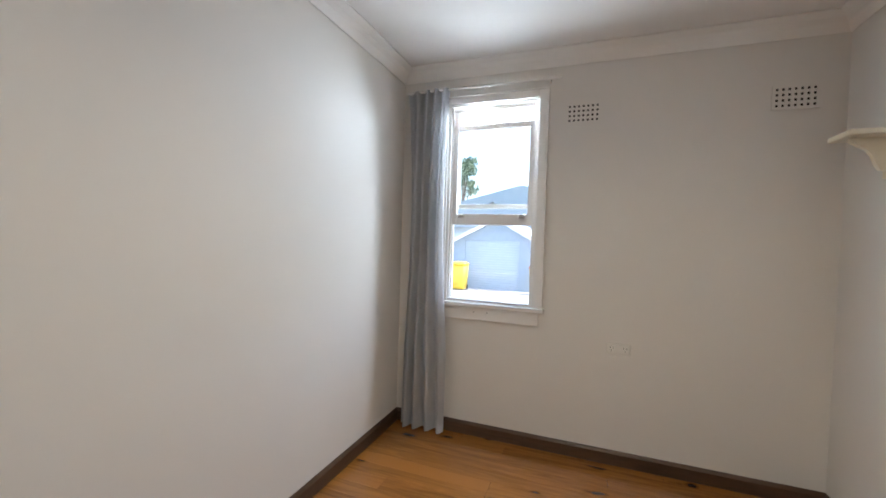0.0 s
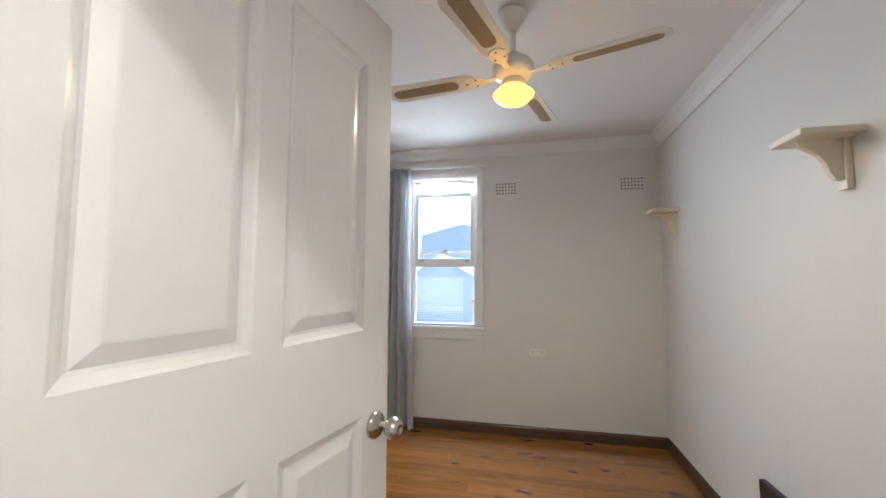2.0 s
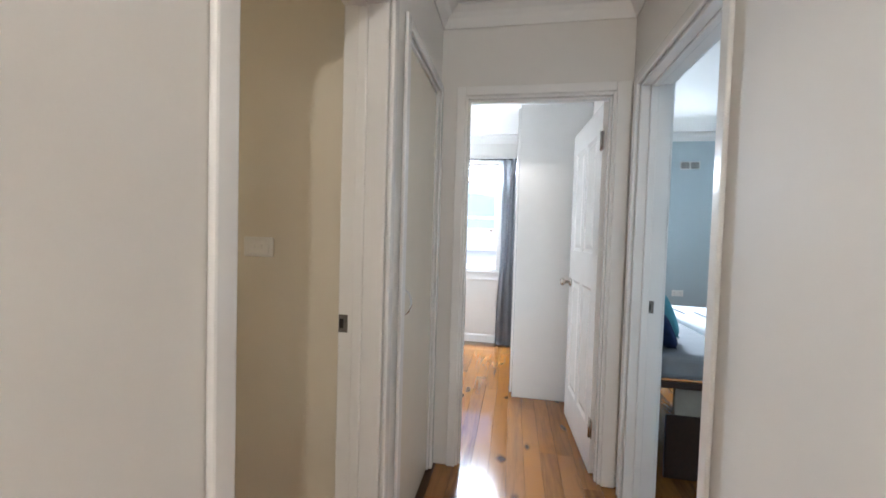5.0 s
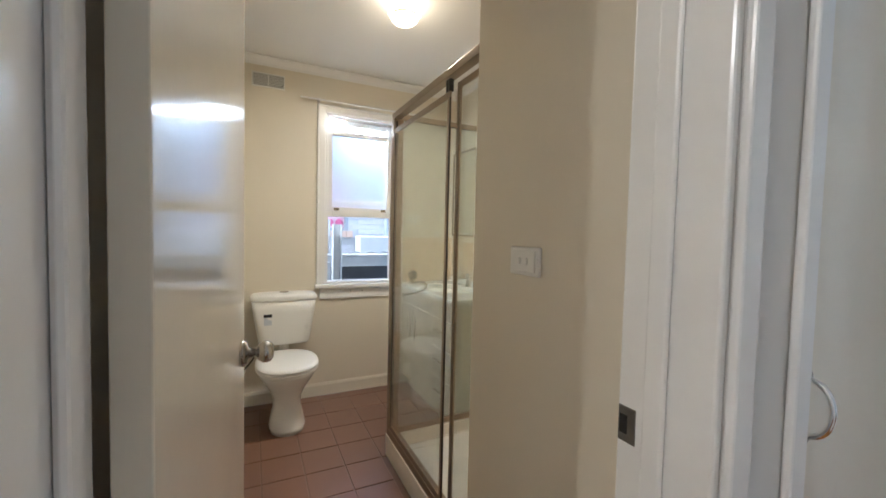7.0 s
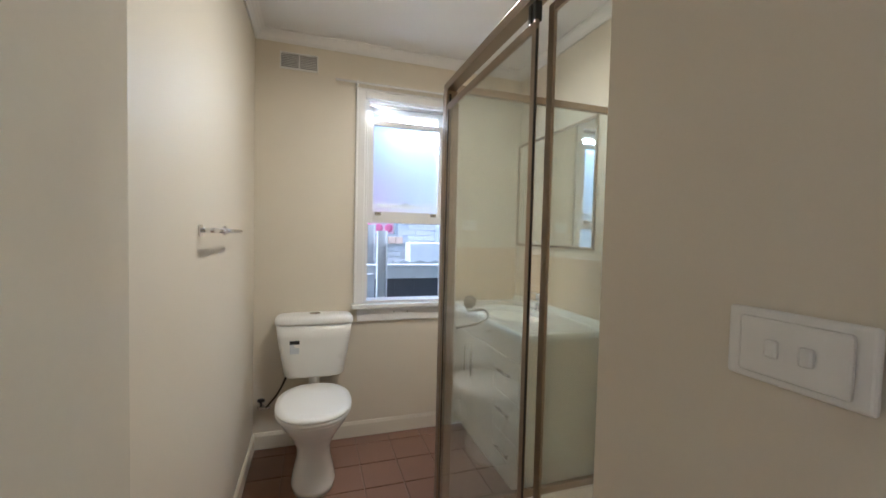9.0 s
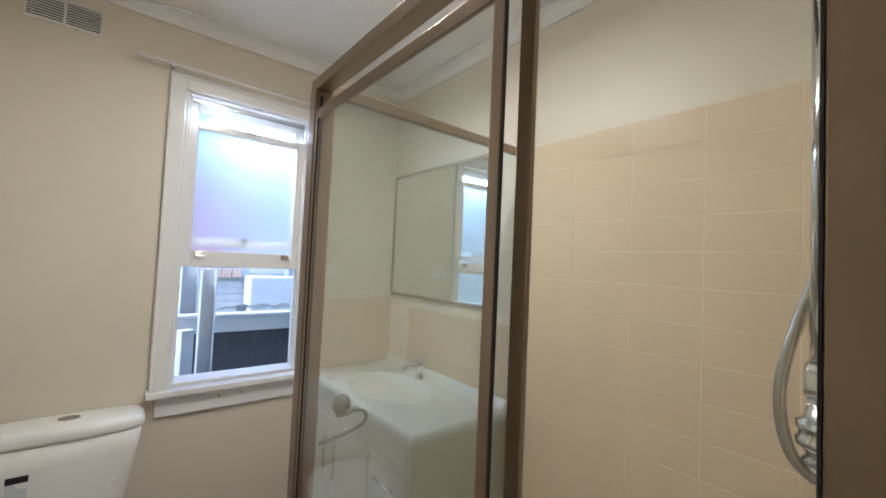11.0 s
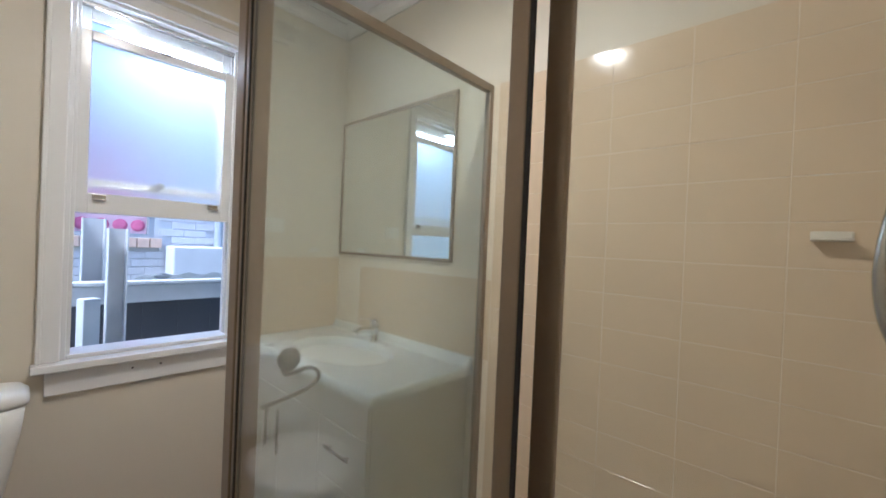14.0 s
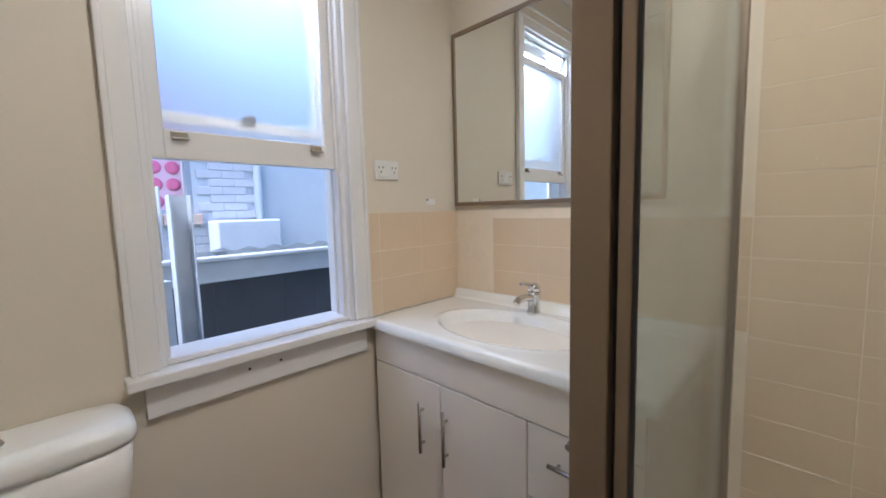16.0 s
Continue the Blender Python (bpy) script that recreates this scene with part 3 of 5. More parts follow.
# ---- sash windows ----
def sash_window(name, m, w, z0, z1, raised, glass, label, paint):
    """A double-hung window seen from a room at -y, with its lower sash raised. x 0 is the middle of the opening of width w, y 0 the room's wall face."""
    o = thing(name, m, label, "window", "", "structure")
    fw, d = 0.028, 0.13
    part("window_frame", boxes(((-w / 2, 0.002, z0), (-w / 2 + fw, d, z1)), ((w / 2 - fw, 0.002, z0), (w / 2, d, z1)), ((-w / 2 + fw, 0.002, z1 - 0.022), (w / 2 - fw, d, z1)),
                               ((-w / 2 + fw, 0.01, z0), (w / 2 - fw, d, z0 + 0.015)), bevel=0.003), paint, o)
    part("parting_bead", boxes(((-w / 2 + fw, 0.02, z0), (-w / 2 + fw + 0.012, 0.032, z1 - 0.022)), ((w / 2 - fw - 0.012, 0.02, z0), (w / 2 - fw, 0.032, z1 - 0.022)),
                               ((-w / 2 + fw, 0.072, z0), (-w / 2 + fw + 0.010, 0.080, z1 - 0.022)), ((w / 2 - fw - 0.010, 0.072, z0), (w / 2 - fw, 0.080, z1 - 0.022)), bevel=0.002), paint, o)
    a = 0.055
    part("architrave", boxes(((-w / 2 - a + 0.012, -0.018, z0), (-w / 2 + 0.012, -0.0015, z1 + a - 0.012)), ((w / 2 - 0.012, -0.018, z0), (w / 2 + a - 0.012, -0.0015, z1 + a - 0.012)),
                             ((-w / 2 + 0.012, -0.018, z1 - 0.012), (w / 2 - 0.012, -0.0015, z1 + a - 0.012)), bevel=0.004), paint, o)
    part("back_band", boxes(((-w / 2 - a + 0.006, -0.026, z0), (-w / 2 - a + 0.02, -0.0015, z1 + a - 0.006)), ((w / 2 + a - 0.02, -0.026, z0), (w / 2 + a - 0.006, -0.0015, z1 + a - 0.006)),
                            ((-w / 2 - a + 0.02, -0.026, z1 + a - 0.02), (w / 2 + a - 0.02, -0.0015, z1 + a - 0.006)), bevel=0.004), paint, o)
    part("window_sill", boxes(((-w / 2 - a - 0.005, -0.05, z0 - 0.028), (w / 2 + a + 0.005, 0.012, z0)), bevel=0.005), paint, o)
    part("apron", boxes(((-w / 2 - a + 0.03, -0.017, z0 - 0.115), (w / 2 + a - 0.03, -0.0015, z0 - 0.0285)), bevel=0.003), paint, o)
    for x in (-0.08, 0.01):
        part("screw", lathe([(0, 0), (0.004, 0), (0.003, 0.002), (0, 0.002)], 10, pose(x, -0.017, z0 - 0.06, 90)), DARK, o)
    hh = (z1 - 0.022 - z0) / 2 + 0.02
    iw = w / 2 - fw - 0.002

    def sash(nm, y, b, low, top):
        s = part(nm, boxes(((-iw, y, b), (-iw + 0.042, y + 0.034, b + hh)), ((iw - 0.042, y, b), (iw, y + 0.034, b + hh)), ((-iw + 0.042, y, b), (iw - 0.042, y + 0.034, b + low)),
                           ((-iw + 0.042, y, b + hh - top), (iw - 0.042, y + 0.034, b + hh)), bevel=0.003), paint, o)
        g = part("pane", boxes(((-iw + 0.038, y + 0.015, b + low - 0.004), (iw - 0.038, y + 0.019, b + hh - top + 0.004))), glass, s)
        g.visible_shadow = False
        return s
    up = sash("upper_sash", 0.082, z1 - 0.024 - hh, 0.03, 0.045)
    lo = sash("lower_sash", 0.034, z0 + raised, 0.075, 0.035)
    z = z0 + raised
    part("sash_lock", boxes(((-0.022, 0.062, z1 - 0.024 - hh + 0.028), (0.022, 0.082, z1 - 0.024 - hh + 0.036)), ((-0.008, 0.066, z1 - 0.024 - hh + 0.034), (0.016, 0.078, z1 - 0.024 - hh + 0.046)), bevel=0.003), STEEL, up, "dull metal sash lock")
    part("sash_catch", boxes(((-0.018, 0.026, z + hh - 0.012), (0.018, 0.036, z + hh - 0.004)), bevel=0.003), STEEL, lo, "dull metal sash catch")
    for s in (-1, 1):
        x = s * (iw - 0.075)
        part("sash_lift", boxes(((x - 0.02, 0.030, z + 0.052), (x + 0.02, 0.0345, z + 0.07)), ((x - 0.02, 0.018, z + 0.048), (x + 0.02, 0.0345, z + 0.054)), bevel=0.002), STEEL, lo, "chrome finger lift")
    part("head_track", boxes(((-iw, 0.036, z1 - 0.04), (iw, 0.06, z1 - 0.022)), bevel=0.002), STEEL, o, "grey metal head strip")
    return o


sash_window("window_1", pose(-0.225, 2.64, 0), 0.63, 0.90, 2.245, 0.525, WINGLASS, "white timber sash window with the lower sash raised", GLOSS)
sash_window("window_2", pose(-1.2, -4.605, 0, 0, 0, 180), 0.59, 0.872, 2.19, 0.525, FROST, "white timber sash window with frosted panes, half open", GLOSS)
sash_window("window_3", pose(-4.55, -1.84, 0, 0, 0, 90), 0.60, 0.88, 2.20, 0.43, WINGLASS, "white timber sash window with the lower sash raised", GLOSS)
sash_window("window_4", pose(-4.55, -0.06, 0, 0, 0, 90), 0.60, 0.88, 2.20, 0.43, WINGLASS, "white timber sash window in the guest bedroom", GLOSS)


def curtain(m, w, h, folds, amp, label, cloth):
    """A gathered curtain: an uneven pleated cloth with thickness, hung from z h, flaring a little to the hem."""
    o = thing("curtain", m, label, "curtain")
    bm = bmesh.new()
    n, k = folds * 12, 26
    grid = []
    rnd = random.Random(5)
    ph = [rnd.uniform(-0.5, 0.5) for _ in range(folds + 2)]
    for j in range(k + 1):
        f = j / k
        row = []
        for i in range(n + 1):
            u = i / n
            c = u * folds * 2 * math.pi
            p = ph[int(u * folds)] * (1 - abs((u * folds) % 1 - 0.5) * 2)
            spread = 1 - 0.18 * math.sin(math.pi * min(f * 1.3, 1))
            x = (u - 0.5) * w * spread + 0.012 * math.sin(3.1 * f + 5 * u)
            y = amp * (0.75 + 0.25 * f) * math.sin(c + p + 0.5 * math.sin(2.2 * f)) + 0.006 * math.sin(9 * f + 7 * u)
            row.append(bm.verts.new((x, y, h * (1 - f) + 0.012)))
        grid.append(row)
    for a, b in zip(grid, grid[1:]):
        for i in range(n):
            bm.faces.new((a[i], a[i + 1], b[i + 1], b[i])).smooth = True
    bmesh.ops.solidify(bm, geom=list(bm.faces), thickness=0.003)
    part("cloth", bm, cloth, o)
    return o


c1 = curtain(pose(-0.645, 2.555, 0), 0.31, 2.31, 4, 0.035, "long grey curtain gathered beside the bedroom window", CURTAIN)
part("rod", tube([(-0.17, 0.0, 2.315), (0.86, 0.0, 2.315)], 0.008, 10, 0), GLOSS, c1, "thin white curtain rod")
part("rod_bracket", boxes(((-0.15, 0.0, 2.305), (-0.135, 0.084, 2.325)), bevel=0.002), GLOSS, c1)
part("rod_bracket", boxes(((0.78, 0.0, 2.305), (0.795, 0.066, 2.325)), bevel=0.002), GLOSS, c1)
c2 = curtain(pose(-4.45, -1.42, 0, 0, 0, 90), 0.27, 2.2, 3, 0.03, "long grey eyelet curtain beside the front window", CURTAINGREY)
part("rod", tube([(-0.95, 0.0, 2.205), (0.13, 0.0, 2.205)], 0.009, 10, 0), BLACK, c2, "thin dark curtain rod")
part("rod_bracket", boxes(((-0.105, 0.0, 2.195), (-0.09, 0.099, 2.215)), bevel=0.002), BLACK, c2)
part("rod_bracket", boxes(((-0.9, 0.0, 2.195), (-0.885, 0.08, 2.215)), bevel=0.002), BLACK, c2)


# ---- bedroom fittings ----
def grid_vent(m, w, h, nx, ny):
    o = thing("wall_vent", m, "square-holed plaster wall vent painted white", "vent", "bedroom wall vents")
    # Black sheet gives the grille's holes their shade.
    part("shade_backing", boxes(((-w / 2, -0.002, -h / 2), (w / 2, -0.001, h / 2))), DARK, o)
    bars, g = [], 0.0072
    for i in range(nx + 1):
        x = -w / 2 + w * i / nx
        bars.append(((x - g, -0.007, -h / 2 - g), (x + g, -0.002, h / 2 + g)))
    for j in range(ny + 1):
        z = -h / 2 + h * j / ny
        bars.append(((-w / 2 - g, -0.0068, z - g), (w / 2 + g, -0.0022, z + g)))
    part("grille", boxes(*bars), WALL, o)


grid_vent(pose(0.34, 2.64, 2.116), 0.185, 0.112, 7, 4)
grid_vent(pose(1.374, 2.64, 2.114), 0.185, 0.112, 7, 4)


def louvre_vent(m, w, h, n, material, label):
    o = thing("wall_vent", m, label, "vent")
    part("frame", boxes(((-w / 2, -0.008, -h / 2), (w / 2, -0.001, -h / 2 + 0.006)), ((-w / 2, -0.008, h / 2 - 0.006), (w / 2, -0.001, h / 2)), ((-w / 2, -0.008, -h / 2 + 0.006), (-w / 2 + 0.006, -0.001, h / 2 - 0.006)),
                        ((w / 2 - 0.006, -0.008, -h / 2 + 0.006), (w / 2, -0.001, h / 2 - 0.006)), ((-0.004, -0.008, -h / 2 + 0.006), (0.004, -0.001, h / 2 - 0.006))), material, o)
    # Black sheet puts the shade between the slats into colour.
    part("shade_backing", boxes(((-w / 2 + 0.004, -0.0015, -h / 2 + 0.004), (w / 2 - 0.004, -0.0005, h / 2 - 0.004))), DARK, o)
    for i in range(n):
        z = -h / 2 + 0.006 + (h - 0.012) * (i + 0.5) / n
        part("slat", prism([(-0.007, z - 0.0035), (-0.006, z - 0.0042), (-0.002, z + 0.002), (-0.003, z + 0.0028)], "x", -w / 2 + 0.005, w / 2 - 0.005), material, o)


louvre_vent(pose(-0.518, -4.605, 2.345, 0, 0, 180), 0.216, 0.1, 9, PLASTIC, "cream louvred wall vent in two halves")
louvre_vent(pose(-4.55, 0.525, 2.148, 0, 0, 90), 0.2, 0.085, 4, PLASTIC, "pale louvred wall vent")


def socket(m, w, h, label, rockers, pins):
    o = thing("power_outlet" if pins else "light_switch", m, label, "socket" if pins else "light switch")
    part("plate", boxes(((-w / 2, -0.009, -h / 2), (w / 2, -0.001, h / 2)), bevel=0.004, seg=3), PLASTIC, o)
    part("inner_plate", boxes(((-w / 2 + 0.014, -0.0125, -h / 2 + 0.008), (w / 2 - 0.014, -0.0085, h / 2 - 0.008)), bevel=0.003), PLASTIC, o)
    for x, z in rockers:
        part("rocker", boxes(((x - 0.006, -0.0165, z - 0.009), (x + 0.006, -0.012, z + 0.009)), bevel=0.003), PLASTIC, o)
    for x in pins:
        # Thin black blocks stand in for the shade inside the pin slots.
        part("socket_slot_shade", boxes(((x - 0.010, -0.0132, 0.004), (x - 0.007, -0.0122, 0.012)), ((x + 0.007, -0.0132, 0.004), (x + 0.010, -0.0122, 0.012)), ((x - 0.0015, -0.0132, -0.012), (x + 0.0015, -0.0122, -0.004))), DARK, o)


socket(pose(0.59, 2.64, 0.698), 0.13, 0.068, "double power outlet on the bedroom wall", [(-0.012, 0.015), (0.012, 0.015)], (-0.037, 0.037))
socket(pose(-1.646, -4.605, 1.4, 0, 0, 180), 0.108, 0.07, "double power outlet above the vanity", [(-0.01, 0.015), (0.01, 0.015)], (-0.03, 0.03))
socket(pose(-1.046, -2.285, 1.229, 0, 0, 90), 0.118, 0.072, "double light switch on a cream wall", [(-0.014, 0), (0.014, 0)], ())
socket(pose(-4.55, 0.46, 0.72, 0, 0, 90), 0.12, 0.07, "double power outlet on a wall coloured with blue shade", [(-0.012, 0.015), (0.012, 0.015)], (-0.034, 0.034))


def corbel_shelf(y):
    o = thing("wall_shelf", pose(1.588, y, 1.822), "small cream painted corbel shelf on the wall", "shelf", "corbel shelves")
    part("board", boxes(((-0.185, -0.085, -0.012), (-0.001, 0.085, 0.012)), bevel=0.005), SHELF_PAINT, o)
    curve = [(-0.022, -0.012), (-0.15, -0.012), (-0.145, -0.03), (-0.12, -0.045), (-0.092, -0.062), (-0.072, -0.09), (-0.06, -0.125), (-0.045, -0.15), (-0.022, -0.155)]
    part("bracket", prism(curve, "y", -0.011, 0.011), SHELF_PAINT, o)
    part("back_strip", boxes(((-0.022, -0.021, -0.185), (-0.001, 0.021, -0.012)), bevel=0.003), SHELF_PAINT, o)


corbel_shelf(0.728)
corbel_shelf(2.3)

tv = thing("black_panel", pose(1.562, 0.90, 0, 0, -2, 0), "black flat panel heater leaning against the bedroom wall", "heater")
part("body", boxes(((-0.02, -0.36, 0.0), (0.012, 0.36, 0.44)), bevel=0.008, seg=3), BLACK, tv)
part("handle", tube([(0.0, 0.07, 0.43), (0.0, 0.05, 0.462), (0.0, -0.05, 0.462), (0.0, -0.07, 0.43)], 0.009, 10, 2), BLACK, tv, "black carrying handle")


def ceiling_fan(x, y, turn):
    o = thing("ceiling_fan", pose(x, y, 0.028), "white ceiling fan with cane-panelled blades and lit amber lamp", "ceiling fan")
    part("canopy", lathe([(0, 2.38), (0.018, 2.38), (0.03, 2.395), (0.055, 2.435), (0.062, 2.458), (0.062, 2.4715), (0, 2.4715)], 28), FANWHITE, o)
    part("rod", tube([(0, 0, 2.27), (0, 0, 2.41)], 0.013, 12, 0), FANWHITE, o)
    part("motor", lathe([(0, 2.165), (0.05, 2.165), (0.075, 2.178), (0.088, 2.2), (0.088, 2.228), (0.07, 2.252), (0.04, 2.27), (0.022, 2.285), (0, 2.285)], 32), FANWHITE, o)
    part("lamp_collar", lathe([(0, 2.128), (0.052, 2.128), (0.056, 2.14), (0.05, 2.158), (0.046, 2.166), (0, 2.166)], 28), FANWHITE, o)
    sh = part("shade", lathe([(0.004, 2.052), (0.03, 2.055), (0.06, 2.068), (0.082, 2.088), (0.088, 2.1), (0.086, 2.104), (0.066, 2.122), (0.05, 2.13), (0.045, 2.128), (0.06, 2.118), (0.08, 2.1), (0.076, 2.09), (0.056, 2.074), (0.03, 2.061), (0.004, 2.058)], 36), AMBER, o, "lit amber glass bowl shade")
    sh.visible_shadow = False
    part("finial", lathe([(0, 2.043), (0.005, 2.044), (0.006, 2.05), (0.003, 2.054), (0, 2.055)], 12), STEEL, sh)
    for ang in (turn, 73, 172, -107):
        mt = pose(0, 0, 2.19, 0, 0, ang)
        tilt = mt @ pose(0, 0, 0, 9, 0, 0)
        out = [(0.17, -0.038), (0.2, -0.052), (0.55, -0.064), (0.585, -0.05), (0.6, -0.02), (0.6, 0.02), (0.585, 0.05), (0.55, 0.064), (0.2, 0.052), (0.17, 0.038)]
        bm = prism(out, "z", -0.004, 0.004)
        bmesh.ops.bevel(bm, geom=list(bm.edges), offset=0.002, segments=1, affect="EDGES")
        bm.transform(tilt)
        bl = part("blade", bm, FANWHITE, o)
        r = 0.03
        ins = [(0.28 + r * math.cos(a), r * math.sin(a)) for a in [math.pi / 2 + math.pi * q / 8 for q in range(9)]] + [(0.545 + r * math.cos(a), r * math.sin(a)) for a in [-math.pi / 2 + math.pi * q / 8 for q in range(9)]]
        bm = prism(ins, "z", -0.0055, 0.0055)
        bm.transform(tilt)
        part("cane_panel", bm, CANE, bl, "brown woven cane inset")
        bm = prism([(0.07, -0.014), (0.12, -0.012), (0.15, -0.03), (0.2, -0.036), (0.225, -0.02), (0.23, 0), (0.225, 0.02), (0.2, 0.036), (0.15, 0.03), (0.12, 0.012), (0.07, 0.014)], "z", -0.0085, -0.0045)
        bm.transform(tilt)
        part("blade_arm", bm, FANWHITE, o)
        for px, py in ((0.165, -0.02), (0.165, 0.02), (0.21, 0.0)):
            part("screw", lathe([(0, -0.0105), (0.005, -0.0105), (0.005, -0.0085), (0, -0.0085)], 10, tilt @ pose(px, py, 0)), STEEL, bl)


ceiling_fan(0.472, 0.845, -18.5)


def dome_light(x, y, z, r, label):
    o = thing("ceiling_light", pose(x, y, z), label, "ceiling light")
    part("base", lathe([(0, -0.022), (r * 0.8, -0.022), (r * 0.86, -0.016), (r * 0.86, -0.001), (0, -0.001)], 32), PLASTIC, o)
    s = part("shade", lathe([(0.0, -0.095), (r * 0.45, -0.09), (r * 0.8, -0.07), (r * 0.98, -0.045), (r, -0.03), (r * 0.96, -0.0225), (r * 0.8, -0.0225)], 36), OPAL, o, "lit opal glass dome")
    s.visible_shadow = False


def drum_light(x, y, z, r, label):
    o = thing("ceiling_light", pose(x, y, z), label, "ceiling light")
    s = part("shade", lathe([(r * 0.5, -0.001), (r * 0.97, -0.001), (r, -0.006), (r, -0.062), (r * 0.96, -0.068), (r * 0.84, -0.07), (r * 0.5, -0.07)], 36), OPAL, o, "lit opal glass drum")
    s.visible_shadow = False
    part("ring", tube([(r * 0.88 * math.cos(k * math.pi / 18), r * 0.88 * math.sin(k * math.pi / 18), -0.075) for k in range(37)], 0.005, 8, 0), PLASTIC, o, "white plastic ring")
    b = part("bowl", lathe([(r * 0.82, -0.0805), (r * 0.8, -0.088), (r * 0.66, -0.1), (r * 0.4, -0.108), (0.0, -0.112)], 36), OPAL, o, "lit opal glass bowl")
    b.visible_shadow = False


drum_light(-1.14, -3.5, H, 0.086, "small lit opal drum light on the bathroom ceiling")
dome_light(1.1, -1.22, H, 0.13, "lit opal dome light on the hall ceiling")


# ---- front bedrooms, seen through doorways ----
wr = thing("wardrobe", pose(-2.95, -0.80, 0), "tall plain white melamine wardrobe beside the door", "wardrobe")
part("side_panel", boxes(((-0.018, -0.545, 0.0), (0.0, -0.004, 2.345)), bevel=0.0015), GLOSS, wr, "plain white side panel with small marks")
part("back_panel", boxes(((-1.0, -0.02, 0.0), (-0.018, -0.004, 2.345))), GLOSS, wr)
part("top_panel", boxes(((-1.0, -0.545, 2.325), (-0.0185, -0.021, 2.345)), bevel=0.001), GLOSS, wr)
part("door", boxes(((-0.5, -0.565, 0.03), (-0.02, -0.547, 2.32)), bevel=0.0015), GLOSS, wr)
part("door", boxes(((-1.0, -0.565, 0.03), (-0.503, -0.547, 2.32)), bevel=0.0015), GLOSS, wr)
part("hook", boxes(((0.0005, -0.43, 1.78), (0.006, -0.418, 1.81)), bevel=0.002), PLASTIC, wr)

bed = thing("bed", pose(-2.75, 0.36, 0), "turned timber bed with a striped white quilt", "bed")
for x in (-0.74, 0.74):
    part("leg", boxes(((x - 0.032, 0.9, 0), (x + 0.032, 0.964, 0.56)), bevel=0.004), DARKWOOD, bed)
    part("headboard_post", lathe([(0, 0), (0.03, 0), (0.03, 0.8), (0.02, 0.83), (0.034, 0.87), (0.02, 0.91), (0.034, 0.95), (0.022, 0.99), (0.03, 1.04), (0.015, 1.09), (0, 1.1)], 16, pose(x, -0.965, 0)), DARKWOOD, bed, "turned timber post")
    part("rail", boxes(((x - 0.016, -0.93, 0.515), (x + 0.016, 0.9, 0.55)), bevel=0.003), DARKWOOD, bed)
part("headboard", boxes(((-0.71, -0.985, 0.55), (0.71, -0.955, 0.95)), bevel=0.006), DARKWOOD, bed)
part("end_rail", boxes(((-0.708, 0.92, 0.45), (0.708, 0.95, 0.55)), bevel=0.003), DARKWOOD, bed)
part("storage_drawer", boxes(((0.7, -0.85, 0.36), (0.722, 0.85, 0.505)), bevel=0.004), LINEN, bed, "beige under-bed drawer front")
# Added dark sheet in place of the deep shade under the bed.
part("base_panel", boxes(((0.69, -0.88, 0.004), (0.708, 0.88, 0.352)), bevel=0.002), DARKWOOD, bed)
part("mattress", boxes(((-0.73, -0.94, 0.551), (0.735, 0.9, 0.69)), bevel=0.035, seg=4), GREYCLOTH, bed)


def cushion(name, m, w, h, t, material, label, cat):
    bm = bmesh.new()
    n = 14
    top, bot = [], []
    for s, store in ((1, top), (-1, bot)):
        for j in range(n + 1):
            row = []
            for i in range(n + 1):
                u, v = 2 * i / n - 1, 2 * j / n - 1
                e = max(0.0, (1 - u ** 4) * (1 - v ** 4)) ** 0.5
                pinch = 1 - 0.06 * (1 - abs(u) * abs(v))
                row.append(bm.verts.new((u * w / 2 * pinch, v * h / 2 * pinch, s * (t / 2 * e + 0.004) + 0.006 * math.sin(5 * u + 3 * v))))
            store.append(row)
    for store in (top, bot):
        for a, b in zip(store, store[1:]):
            for i in range(n):
                bm.faces.new((a[i], a[i + 1], b[i + 1], b[i])).smooth = True
    bmesh.ops.remove_doubles(bm, verts=bm.verts, dist=0.012)
    bmesh.ops.recalc_face_normals(bm, faces=bm.faces)
    o = part(name, bm, material)
    o.matrix_basis = m
    return tagged(o, label, cat)


qb = boxes(((-0.76, -0.5, 0.64), (0.755, 0.93, 0.735)), bevel=0.03, seg=3)
bmesh.ops.subdivide_edges(qb, edges=list(qb.edges), cuts=4, use_grid_fill=True)
for v in qb.verts:
    v.co.z += 0.008 * noise.noise(v.co * 6)
    v.co.x += 0.02 * noise.noise(v.co * 4 + Vector((7, 0, 0)))
    if v.co.z < 0.68 and v.co.x > 0.6:
        v.co.z -= 0.05
part("quilt", qb, SHEET, bed, "white quilt with short dark stripes")
for k in range(12):
    part("quilt_stripe", boxes(((-0.6 + 0.21 * (k % 5), -0.42 + 0.11 * k, 0.741), (-0.3 + 0.25 * (k % 5), -0.408 + 0.11 * k, 0.744))), NAVY, bed)
cushion("pillow", pose(-2.5, -0.47, 0.86, 116, 0, 4), 0.48, 0.31, 0.12, TEAL, "teal pillow propped at the head of the bed", "pillow")
cushion("pillow", pose(-2.26, -0.52, 0.80, 122, 0, -4), 0.4, 0.22, 0.1, NAVY, "dark navy pillow propped against a teal one", "pillow")

